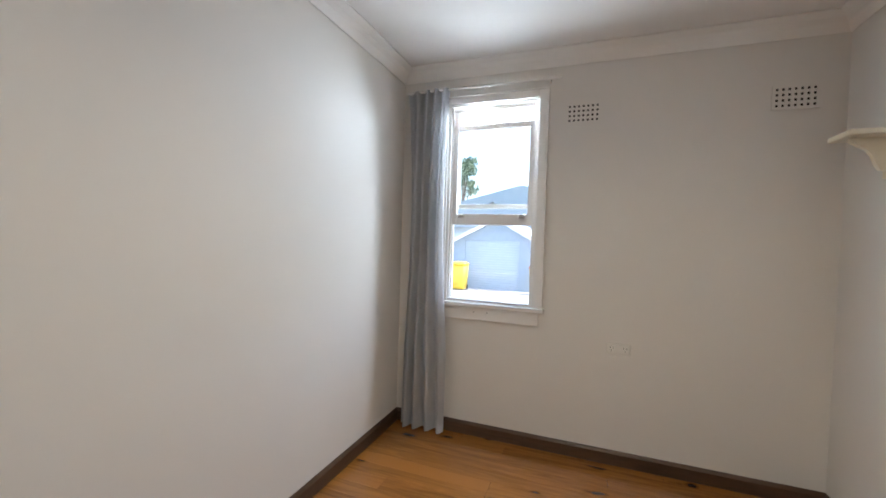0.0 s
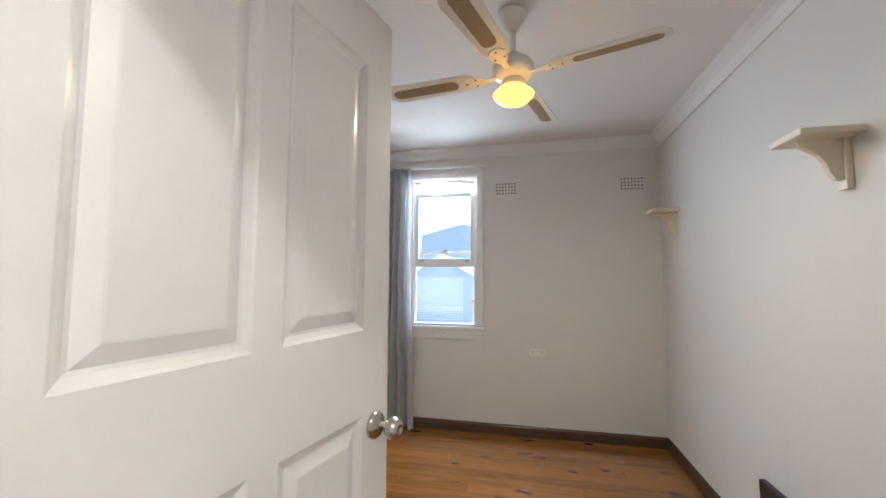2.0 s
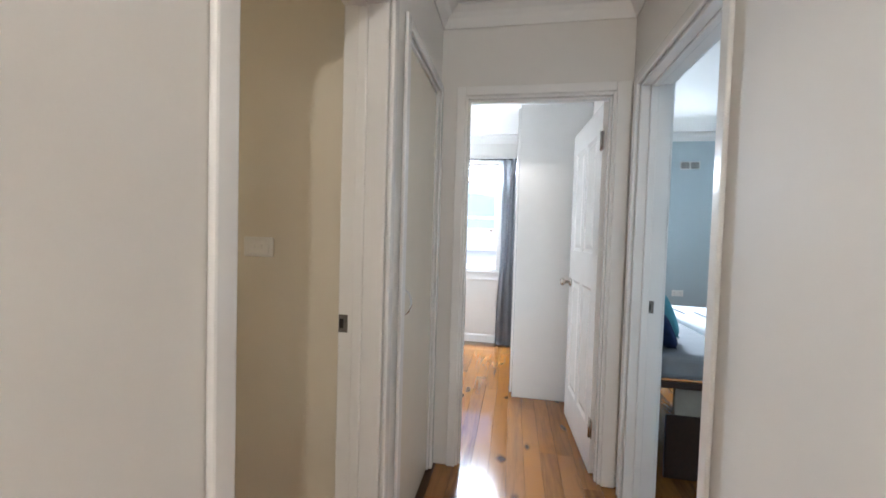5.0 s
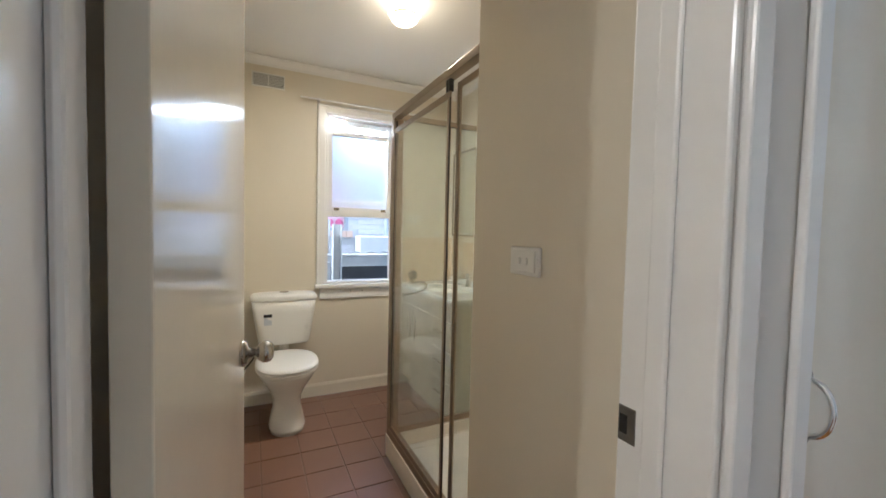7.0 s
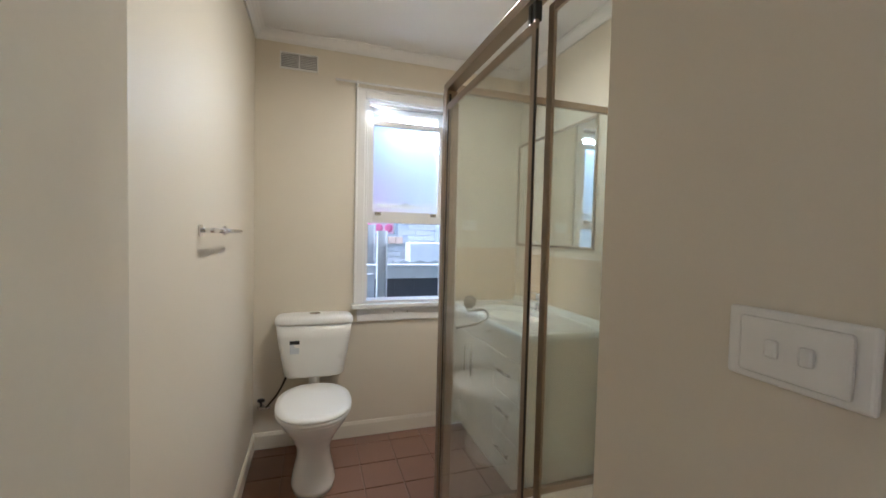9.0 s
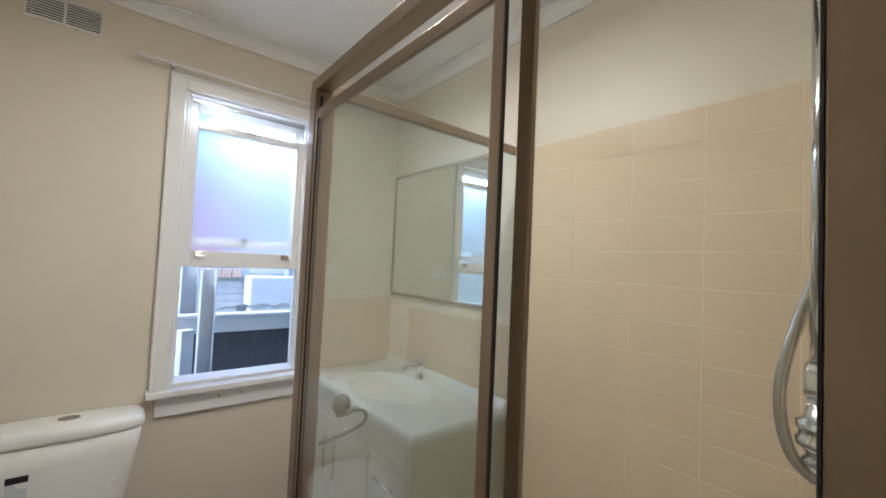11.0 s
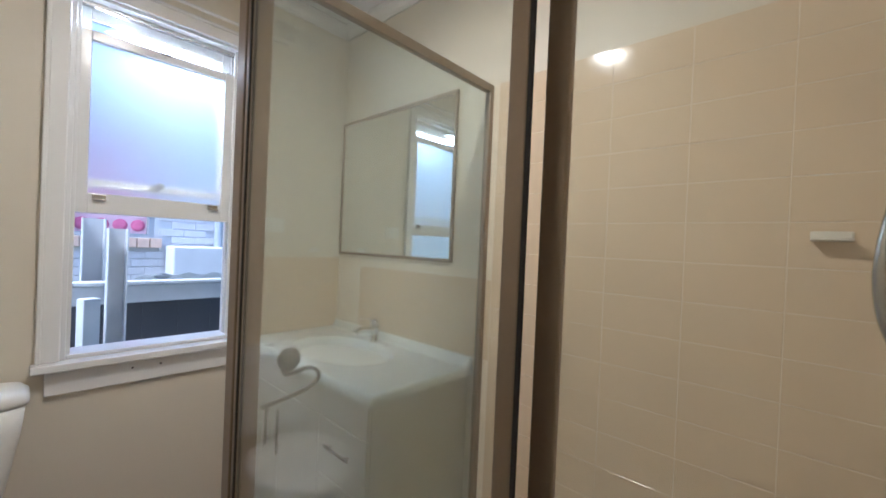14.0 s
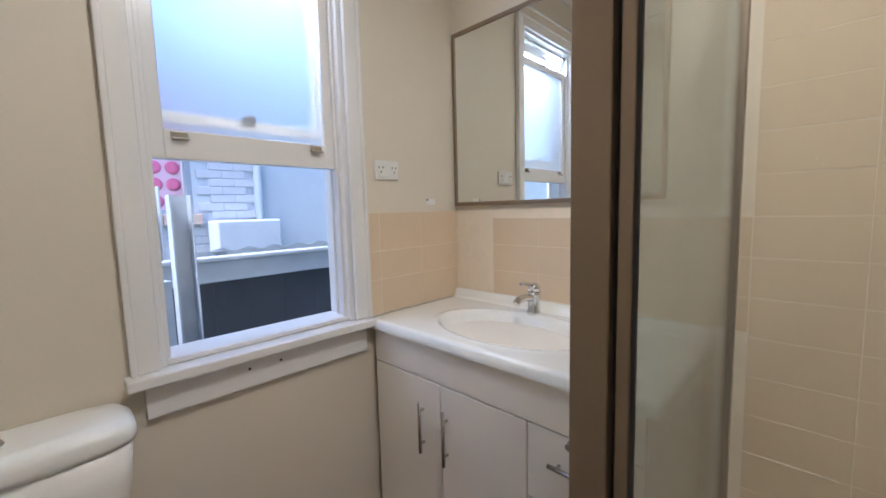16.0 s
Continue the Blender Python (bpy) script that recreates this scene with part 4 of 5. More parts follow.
# ---- bathroom: shower ----
SX, SY0, SY1 = -1.142, -2.556, -3.60
sh = thing("shower_enclosure", pose(0, 0, 0), "bronze framed glass shower enclosure with a worn tray", "shower")
tray = bmesh.new()
add_box(tray, (-2.028, SY1 - 0.03, -0.004), (SX + 0.025, SY0 - 0.001, 0.125))
topf = [f for f in tray.faces if f.normal.z > 0.9]
bmesh.ops.inset_region(tray, faces=topf, thickness=0.06, depth=0)
bmesh.ops.inset_region(tray, faces=topf, thickness=0.02, depth=-0.07)
bmesh.ops.bevel(tray, geom=[e for e in tray.edges], offset=0.006, segments=2, affect="EDGES")
part("tray", tray, TRAY, sh, "worn cream shower tray")
part("drain", lathe([(0, 0.055), (0.04, 0.055), (0.042, 0.06), (0.03, 0.062), (0, 0.061)], 24, pose(-1.55, -3.0, 0)), CHROME, sh)
FR = 0.02
T0 = 1.95


def frame_bar(nm, a, b, bv=0.002):
    return part(nm, boxes((a, b), bevel=bv), BRONZE, sh)


frame_bar("bottom_track", (SX - 0.025, SY1 - 0.02, 0.126), (SX + 0.022, SY0, 0.165))
frame_bar("top_track", (SX - 0.022, SY1 - 0.02, T0 - 0.032), (SX + 0.02, SY0, T0))
frame_bar("corner_post", (SX - 0.034, SY1 - 0.021, 0.166), (SX + 0.022, SY1 + 0.02, T0 - 0.033))
frame_bar("wall_jamb", (SX - 0.004, SY0 - 0.032, 0.166), (SX + 0.018, SY0 - 0.001, T0 - 0.033))
part("seal", boxes(((SX + 0.002, SY1 + 0.0205, 0.17), (SX + 0.010, SY1 + 0.0265, T0 - 0.05))), RUBBER, sh)
part("seal", boxes(((SX + 0.012, SY0 - 0.0345, 0.17), (SX + 0.0185, SY0 - 0.0322, T0 - 0.036))), RUBBER, sh)


def framed_pane(nm, x, y0, y1, z0, z1, st0, st1, seals):
    f = part(nm, boxes(((x - 0.0045, y0, z0), (x + 0.0045, y0 + st0, z1)), ((x - 0.0045, y1 - st1, z0), (x + 0.0045, y1, z1)), ((x - 0.0045, y0 + st0, z0), (x + 0.0045, y1 - st1, z0 + 0.03)),
                       ((x - 0.0045, y0 + st0, z1 - 0.026), (x + 0.0045, y1 - st1, z1)), bevel=0.002), BRONZE, sh, "bronze framed glass panel")
    g = part("glass", boxes(((x - 0.0025, y0 + st0 - 0.003, z0 + 0.027), (x + 0.0025, y1 - st1 + 0.003, z1 - 0.023))), SHOWERGLASS, f, "clear glass filmed with soap")
    for y in seals:
        part("glazing_seal", boxes(((x + 0.001, y - 0.002, z0 + 0.03), (x + 0.005, y + 0.002, z1 - 0.026))), RUBBER, f)
    return f


framed_pane("outer_panel", SX + 0.0165, SY1 + 0.027, -2.898, 0.167, 1.857, 0.014, 0.021, (SY1 + 0.0435, -2.8958))
framed_pane("inner_panel", SX - 0.0165, -2.898, SY0 - 0.034, 0.167, 1.893, 0.026, 0.003, ())
for y in (-2.94, -2.92):
    part("roller", boxes(((SX - 0.004, y - 0.008, 1.862), (SX + 0.016, y + 0.008, 1.912)), bevel=0.003), BLACK, sh)
sp = part("side_panel", boxes(((SX - 0.031, SY1 - 0.016, 0.127), (-2.029, SY1 + 0.008, 0.16)), ((SX - 0.031, SY1 - 0.016, T0 - 0.03), (-2.029, SY1 + 0.008, T0)), ((-2.029, SY1 - 0.016, 0.16), (-1.999, SY1 + 0.008, T0 - 0.03)), bevel=0.002), BRONZE, sh, "bronze framed side panel")
part("glass", boxes(((SX - 0.03, SY1 - 0.006, 0.157), (-2.0, SY1 - 0.001, T0 - 0.027))), SOAPGLASS, sp, "milky glass filmed with soap")

ms = thing("shower_mixer", pose(-1.347, SY0, 0.256), "chrome shower mixer with rail, hand shower and hose", "shower")
ms.scale = (0.83, 0.9, 0.83)
part("rail", tube([(0, -0.062, 1.345), (0, -0.062, 1.9)], 0.0155, 18, 0), CHROME, ms)
part("rail_bracket", join(tube([(0, -0.062, 1.865), (0, -0.001, 1.865)], 0.011, 12, 0), lathe([(0, 0), (0.026, 0), (0.024, 0.008), (0.014, 0.012), (0, 0.012)], 20, pose(0, -0.001, 1.865, 90))), CHROME, ms)
part("slider", join(lathe([(0, -0.03), (0.024, -0.03), (0.03, -0.02), (0.03, 0.025), (0.022, 0.034), (0, 0.034)], 20, pose(0, -0.062, 1.915)), lathe([(0, 0), (0.02, 0), (0.022, 0.03), (0.016, 0.045), (0, 0.045)], 16, pose(-0.01, -0.08, 1.92, 70, 0, -20))), CHROME, ms)
hd = pose(-0.07, -0.165, 2.0, 9, -3, 0)
part("hand_shower", join(tube([(-0.012, -0.09, 1.93), (-0.03, -0.115, 1.975), (-0.06, -0.15, 2.012)], 0.013, 12, 2), lathe([(0, -0.012), (0.05, -0.012), (0.056, -0.004), (0.054, 0.006), (0.035, 0.022), (0.015, 0.032), (0, 0.034)], 28, hd)), CHROME, ms, "chrome round hand shower")
part("spray_face", lathe([(0, -0.016), (0.043, -0.016), (0.046, -0.0125), (0, -0.0125)], 28, hd), BLACK, ms, "dark rubber spray face")
part("mixer_body", join(lathe([(0, 0), (0.03, 0), (0.03, 0.006), (0.027, 0.01), (0.027, 0.074), (0.025, 0.078), (0.018, 0.0785), (0, 0.0775)], 28, pose(0, -0.001, 1.318, 90)),
                        lathe([(0, -0.075), (0.024, -0.075), (0.026, -0.07), (0.031, -0.066), (0.032, -0.058), (0.029, -0.053), (0.029, -0.046), (0.032, -0.042), (0.032, -0.034), (0.026, -0.03), (0.024, -0.01), (0, -0.01)], 28, pose(0, -0.058, 1.3))), CHROME, ms)
part("lever", join(tube([(0.0, -0.05, 1.215), (0.0, -0.02, 1.185)], 0.008, 10, 0), lathe([(0, -0.02), (0.022, -0.02), (0.026, -0.008), (0.022, 0.0), (0, 0.0)], 18, pose(0, -0.058, 1.2235))), CHROME, ms)
part("hose", tube([(-0.006, -0.045, 1.93), (-0.006, -0.04, 1.86), (-0.008, -0.04, 1.72), (-0.026, -0.045, 1.58), (-0.034, -0.066, 1.49), (-0.02, -0.086, 1.41), (-0.004, -0.103, 1.33), (0.0, -0.106, 1.27), (0.0, -0.096, 1.215), (0.0, -0.078, 1.192), (0.0, -0.062, 1.187), (0.0, -0.058, 1.205)], 0.0075, 10, 3), STEEL, ms, "ribbed steel hose")
part("riser", tube([(-0.01, -0.046, 1.53), (-0.006, -0.038, 1.45), (0.0, -0.026, 1.34)], 0.0075, 10, 2), STEEL, ms, "dull steel riser")
for k in range(44):
    part("hose_rib", lathe([(0.0, -0.0015), (0.0088, -0.0015), (0.0088, 0.0015), (0.0, 0.0015)], 10, pose(-0.0075, -0.0405, 1.64 + 0.005 * k)), STEEL, ms)
so = thing("soap_holder", pose(-2.021, -2.66, 1.39), "small white soap holder on the shower tiles", "soap holder")
part("dish", boxes(((0.0, -0.035, -0.01), (0.035, 0.035, -0.003)), ((0.0, -0.035, -0.003), (0.007, 0.035, 0.012)), bevel=0.004), TRAY, so)
st = thing("tile_sticker", pose(-2.0205, -2.68, 1.53, 0, 0, 90), "white flower-shaped sticker on the shower tiles", "sticker")
part("petals", join(*[lathe([(0, -0.001), (0.013, -0.001), (0.013, 0.0), (0, 0.0)], 14, pose(0.016 * math.cos(a), 0, 0.016 * math.sin(a), 90)) for a in (0.8, 2.4, 4.0, 5.5)]), PLASTIC, st)
tp = thing("toilet_roll_holder", pose(-1.262, SY1 - 0.0165, 1.04), "grey suction toilet roll holder with a curved arm", "toilet roll holder")
part("suction_cup", lathe([(0, 0), (0.029, 0), (0.027, 0.008), (0.016, 0.016), (0.01, 0.024), (0, 0.024)], 24, pose(0, 0, 0, 90)), STEEL, tp)
part("arm", tube([(0, -0.024, -0.01), (-0.002, -0.034, -0.045), (-0.02, -0.036, -0.05), (-0.08, -0.04, -0.04), (-0.115, -0.045, -0.07), (-0.09, -0.05, -0.105), (0.04, -0.055, -0.125)], 0.006, 10, 3), STEEL, tp, "curved grey arm")

# ---- bathroom: vanity ----
va = thing("vanity_cabinet", pose(0, 0, 0), "cream vanity cabinet with doors and drawers under a basin", "cabinet")
VX = -1.562
part("body", boxes(((-2.028, -4.575, 0.1), (VX, -3.665, 0.832)), bevel=0.002), VANITY, va)
part("kickboard", boxes(((-2.02, -4.565, 0.0), (VX - 0.05, -3.68, 0.099))), VANITY, va)
part("fascia", boxes(((VX + 0.001, -4.573, 0.72), (VX + 0.017, -3.667, 0.83)), bevel=0.002), VANITY, va)
DR = [(-4.573, -4.252), (-4.248, -3.945)]
for k, (a, b) in enumerate(DR):
    d = part("cabinet_door", boxes(((VX + 0.001, a, 0.112), (VX + 0.017, b, 0.716)), bevel=0.002), VANITY, va)
    y = b - 0.075 if k == 0 else a + 0.025
    part("handle", join(tube([(VX + 0.036, y, 0.475), (VX + 0.036, y, 0.645)], 0.0055, 12, 0), tube([(VX + 0.016, y, 0.505), (VX + 0.036, y, 0.505)], 0.004, 8, 0), tube([(VX + 0.016, y, 0.615), (VX + 0.036, y, 0.615)], 0.004, 8, 0)), STEEL, d, "brushed steel bar handle")
for z0, z1 in ((0.522, 0.716), (0.32, 0.518), (0.112, 0.316)):
    d = part("drawer_front", boxes(((VX + 0.001, -3.941, z0), (VX + 0.017, -3.667, z1)), bevel=0.002), VANITY, va)
    zc = (z0 + z1) / 2 + 0.02
    part("handle", join(tube([(VX + 0.036, -3.875, zc), (VX + 0.036, -3.735, zc)], 0.0055, 12, 0), tube([(VX + 0.016, -3.855, zc), (VX + 0.036, -3.855, zc)], 0.004, 8, 0), tube([(VX + 0.016, -3.755, zc), (VX + 0.036, -3.755, zc)], 0.004, 8, 0)), STEEL, d, "brushed steel bar handle")
vt = thing("washbasin", pose(0, 0, 0), "white moulded vanity top with an oval basin", "basin")
bm = bmesh.new()
nx, ny = 56, 84
X0, X1, Y0, Y1 = -2.028, -1.535, -4.602, -3.64
cx, cy, rx, ry = -1.765, -4.15, 0.168, 0.262
rows = []
for j in range(ny + 1):
    row = []
    for i in range(nx + 1):
        x, y = X0 + (X1 - X0) * i / nx, Y0 + (Y1 - Y0) * j / ny
        q = ((x - cx) / rx) ** 2 + ((y - cy) / ry) ** 2
        z = 0.868
        if q < 1:
            z -= 0.125 * (1 - q ** 1.7) ** 0.75
        elif q < 1.22:
            z += 0.003 * math.sin((q - 1) / 0.22 * math.pi)
        back = x - X0
        if back < 0.03:
            z = max(z, 0.868 + 0.035 * min(1.0, (0.03 - back) / 0.012))
        edge = min(X1 - x, Y1 - y)
        if edge < 0.012:
            z -= 0.008 * (1 - edge / 0.012) ** 2
        row.append(bm.verts.new((x, y, z)))
    rows.append(row)
for a, b in zip(rows, rows[1:]):
    for i in range(nx):
        bm.faces.new((a[i], a[i + 1], b[i + 1], b[i])).smooth = True
rim = [e for e in bm.edges if e.is_boundary]
ex = bmesh.ops.extrude_edge_only(bm, edges=rim)
for v in (g for g in ex["geom"] if isinstance(g, bmesh.types.BMVert)):
    v.co.z = 0.834
bmesh.ops.recalc_face_normals(bm, faces=bm.faces)
part("slab", bm, CERAMIC, vt)
part("plug_ring", lathe([(0, 0.0), (0.022, 0.0), (0.024, 0.003), (0.016, 0.004), (0, 0.001)], 20, pose(cx, cy, 0.7445)), CHROME, vt, "chrome waste ring")
tp2 = thing("basin_tap", pose(-1.955, -4.17, 0.868), "chrome single-lever basin mixer tap", "tap")
part("body", join(lathe([(0, 0), (0.027, 0), (0.026, 0.008), (0.022, 0.02), (0.022, 0.07), (0.024, 0.08), (0, 0.082)], 24), tube([(0.0, 0, 0.055), (0.05, 0, 0.07), (0.1, 0, 0.068), (0.115, 0, 0.055)], 0.013, 14, 2)), CHROME, tp2)
part("lever", join(lathe([(0, 0.082), (0.023, 0.082), (0.022, 0.1), (0.014, 0.11), (0, 0.111)], 24), tube([(0.0, 0, 0.103), (0.05, 0, 0.118), (0.085, 0, 0.12)], 0.006, 10, 1)), CHROME, tp2)
mi = thing("mirror_1", pose(-2.028, -4.19, 1.622), "large wall mirror in a thin metal frame", "mirror")
part("mirror_glass", boxes(((0.002, -0.398, -0.343), (0.008, 0.408, 0.343))), MIRROR, mi)
part("frame", boxes(((0.0, -0.41, -0.358), (0.014, -0.3975, 0.358)), ((0.0, 0.4075, -0.358), (0.014, 0.42, 0.358)), ((0.0, -0.3975, -0.358), (0.014, 0.4075, -0.3425)), ((0.0, -0.3975, 0.3425), (0.014, 0.4075, 0.358)), bevel=0.002), BRONZE, mi)
hk = thing("wall_hook", pose(-1.87, -4.605, 1.285, 0, 0, 180), "small clear hook plate with a screw on the wall", "hook")
part("plate", boxes(((-0.028, -0.003, -0.014), (0.028, -0.001, 0.012)), bevel=0.001), PLASTIC, hk)
part("screw", lathe([(0, 0), (0.004, 0), (0.003, 0.003), (0, 0.003)], 10, pose(-0.02, -0.003, 0.006, 90)), DARK, hk)

# ---- bathroom: toilet ----
wc = thing("toilet", pose(-0.625, 0, 0), "white ceramic toilet with a plastic cistern and closed lid", "toilet")


def loft(sections, n=36, power=2.4):
    """A skin over rounded sections (centre x, centre y, half width, half depth, z)."""
    b = bmesh.new()
    rings = []
    for x, y, a, d, z in sections:
        ring = []
        for k in range(n):
            t = 2 * math.pi * k / n
            c, s = math.cos(t), math.sin(t)
            ring.append(b.verts.new((x + a * math.copysign(abs(c) ** (2 / power), c), y + d * math.copysign(abs(s) ** (2 / power), s), z)))
        rings.append(ring)
    for p, q in zip(rings, rings[1:]):
        for k in range(n):
            b.faces.new((p[k], p[(k + 1) % n], q[(k + 1) % n], q[k])).smooth = True
    b.faces.new(rings[0][::-1])
    b.faces.new(rings[-1])
    bmesh.ops.recalc_face_normals(b, faces=b.faces)
    return b


part("bowl", loft([(0, -4.2, 0.108, 0.155, 0.0), (0, -4.2, 0.112, 0.158, 0.03), (0, -4.21, 0.10, 0.15, 0.08), (0, -4.23, 0.085, 0.135, 0.15), (0, -4.23, 0.09, 0.145, 0.21), (0, -4.22, 0.12, 0.18, 0.28), (0, -4.205, 0.158, 0.222, 0.345), (0, -4.2, 0.178, 0.24, 0.385), (0, -4.2, 0.18, 0.242, 0.398)], power=2.25), CERAMIC, wc)
part("seat", loft([(0, -4.195, 0.186, 0.243, 0.399), (0, -4.195, 0.19, 0.247, 0.405), (0, -4.195, 0.19, 0.247, 0.414), (0, -4.195, 0.186, 0.243, 0.419)], power=2.3), PLASTIC, wc)
part("lid", loft([(0, -4.195, 0.188, 0.245, 0.4195), (0, -4.195, 0.192, 0.249, 0.426), (0, -4.195, 0.19, 0.247, 0.436), (0, -4.195, 0.16, 0.215, 0.443), (0, -4.195, 0.06, 0.1, 0.446)], power=2.3), PLASTIC, wc)
ci = part("cistern", loft([(0, -4.515, 0.155, 0.078, 0.475), (0, -4.515, 0.168, 0.083, 0.485), (0, -4.515, 0.205, 0.086, 0.7), (0, -4.515, 0.214, 0.087, 0.785)], power=6), PLASTIC, wc, "white plastic cistern")
part("cistern_lid", loft([(0, -4.513, 0.219, 0.0895, 0.7855), (0, -4.513, 0.222, 0.0915, 0.795), (0, -4.513, 0.221, 0.091, 0.815), (0, -4.513, 0.205, 0.08, 0.83), (0, -4.513, 0.15, 0.06, 0.836)], power=5), PLASTIC, ci)
part("flush_button", loft([(0.0, -4.513, 0.032, 0.022, 0.8361), (0.0, -4.513, 0.03, 0.02, 0.841), (0, -4.513, 0.026, 0.016, 0.842)], power=2), STEEL, ci, "chrome dual flush button")
lb = part("rating_label", boxes(((0.085, -4.4345, 0.62), (0.135, -4.43, 0.69))), STICKER, ci, "pale blue rating sticker with a dark header")
part("label_header", boxes(((0.083, -4.4325, 0.675), (0.137, -4.4285, 0.697))), BLACK, lb)
part("flush_pipe", tube([(0.0, -4.5, 0.478), (0.0, -4.5, 0.36)], 0.03, 14, 0), PLASTIC, wc)
part("waste_pipe", tube([(0.0, -4.35, 0.12), (0.0, -4.62, 0.12)], 0.05, 16, 0), PLASTIC, wc)
part("inlet_hose", tube([(0.15, -4.52, 0.48), (0.2, -4.54, 0.36), (0.27, -4.565, 0.27)], 0.006, 8, 2), BLACK, wc)
wv = thing("stop_valve", pose(-0.325, -4.604, 0.265), "small dark wall stop valve beside the toilet", "valve")
part("body", join(tube([(0, 0, 0), (0, 0.05, 0)], 0.012, 10, 0), tube([(-0.05, 0.035, 0), (0.02, 0.035, 0)], 0.009, 10, 0)), STEEL, wv)
part("handle", join(lathe([(0, 0), (0.022, 0), (0.02, 0.01), (0, 0.012)], 14, pose(0, 0.04, 0.045)), tube([(0, 0.04, 0), (0, 0.04, 0.047)], 0.006, 8, 0)), BLACK, wv)
tr = thing("towel_rail", pose(-0.276, -3.62, 1.325), "short chrome towel rail on the bathroom wall", "towel rail")
part("bar", tube([(-0.055, -0.2, 0), (-0.055, 0.2, 0)], 0.008, 12, 0), CHROME, tr)
for y in (-0.17, 0.17):
    part("bracket", join(tube([(0.0, y, 0), (-0.055, y, 0)], 0.008, 10, 0), boxes(((-0.006, y - 0.018, -0.018), (0.0, y + 0.018, 0.018)), bevel=0.002)), CHROME, tr)
cr = thing("curtain_rod", pose(-1.2, -4.6, 2.258), "thin white painted rod above the bathroom window", "curtain rod")
part("rod", tube([(-0.46, 0.045, 0), (0.47, 0.045, 0)], 0.007, 10, 0), GLOSS, cr)
for x in (-0.338, 0.338):
    part("bracket", boxes(((x - 0.007, -0.004, -0.012), (x + 0.007, 0.05, 0.012)), bevel=0.002), GLOSS, cr)

# ---- outside ----
GZ = -0.55
setting("ground", boxes(((-400, -400, GZ - 0.5), (400, 400, GZ))), GRASS, "lawn that reaches the horizon", "ground")
setting("driveway", boxes(((-9, 3.6, GZ - 0.02), (6, 30, GZ + 0.012))), CONCRETE, "pale concrete drive behind the house", "driveway")
setting("path", boxes(((-2.6, -6.6, GZ - 0.02), (3, -4.9, GZ + 0.01))), CONCRETE, "concrete side path", "path")
setting("house_footing", boxes(((-4.72, -4.77, GZ - 0.1), (1.7, 2.8, -0.121))), BRICK, "brick footing under the house", "footing")

gar = thing("garage", pose(-3.05, 14.6, GZ), "pale clad garage with a white roller door", "garage")
part("front_wall", prism([(-2.6, 0), (-1.05, 0), (-1.05, 1.85), (1.05, 1.85), (1.05, 0), (1.45, 0), (1.45, 1.95), (0.2, 2.65), (-2.6, 1.2)], "y", 0, 0.12), CLAD, gar)
part("side_wall", boxes(((1.33, 0.12, 0), (1.45, 6, 1.95))), CLAD, gar)
part("roof", join(prism([(0.2, 2.66), (1.7, 1.82), (1.72, 1.9), (0.2, 2.74)], "y", -0.25, 6.2), prism([(0.2, 2.66), (-2.8, 1.1), (-2.82, 1.18), (0.2, 2.74)], "y", -0.25, 6.2)), ROOF, gar)
part("fascia", join(prism([(0.2, 2.62), (1.72, 1.78), (1.72, 1.91), (0.2, 2.75)], "y", -0.28, -0.25), prism([(0.2, 2.62), (-2.8, 1.06), (-2.82, 1.19), (0.2, 2.75)], "y", -0.28, -0.25)), GLOSS, gar)
for k in range(20):
    part("roller_slat", boxes(((-1.05, 0.03, 0.0925 * k), (1.05, 0.06, 0.0925 * k + 0.085)), bevel=0.006), CLADPALE, gar)
nb = thing("neighbour_house", pose(-4, 24, GZ), "grey roofed house behind the garage", "house")
part("wall", boxes(((-9, 0, 0), (9, 8, 2.7))), SIDING, nb)
part("roof", join(prism([(-9.6, 2.65), (0.5, 5.2), (9.6, 2.65)], "y", -0.5, 8.5)), ROOF, nb)


def wheelie(m, material, label):
    o = thing("wheelie_bin", m, label, "bin")
    part("body", loft([(0, 0, 0.22, 0.24, 0.06), (0, 0, 0.27, 0.3, 0.95)], 24, 6), mat_green, o)
    part("lid", loft([(0, 0, 0.29, 0.32, 0.951), (0, 0, 0.29, 0.32, 0.99), (0, 0, 0.2, 0.2, 1.05)], 24, 6), material, o)
    for s in (-1, 1):
        part("wheel", lathe([(0, -0.025), (0.1, -0.025), (0.1, 0.025), (0, 0.025)], 18, pose(s * 0.2, 0.22, 0.1, 0, 90)), BLACK, o)


mat_green = YELLOW
wheelie(pose(-4.05, 13.9, GZ), YELLOW, "yellow wheelie bin in front of the garage")
wheelie(pose(-1.25, 14.0, GZ), RED, "wheelie bin with a red lid beside the garage")


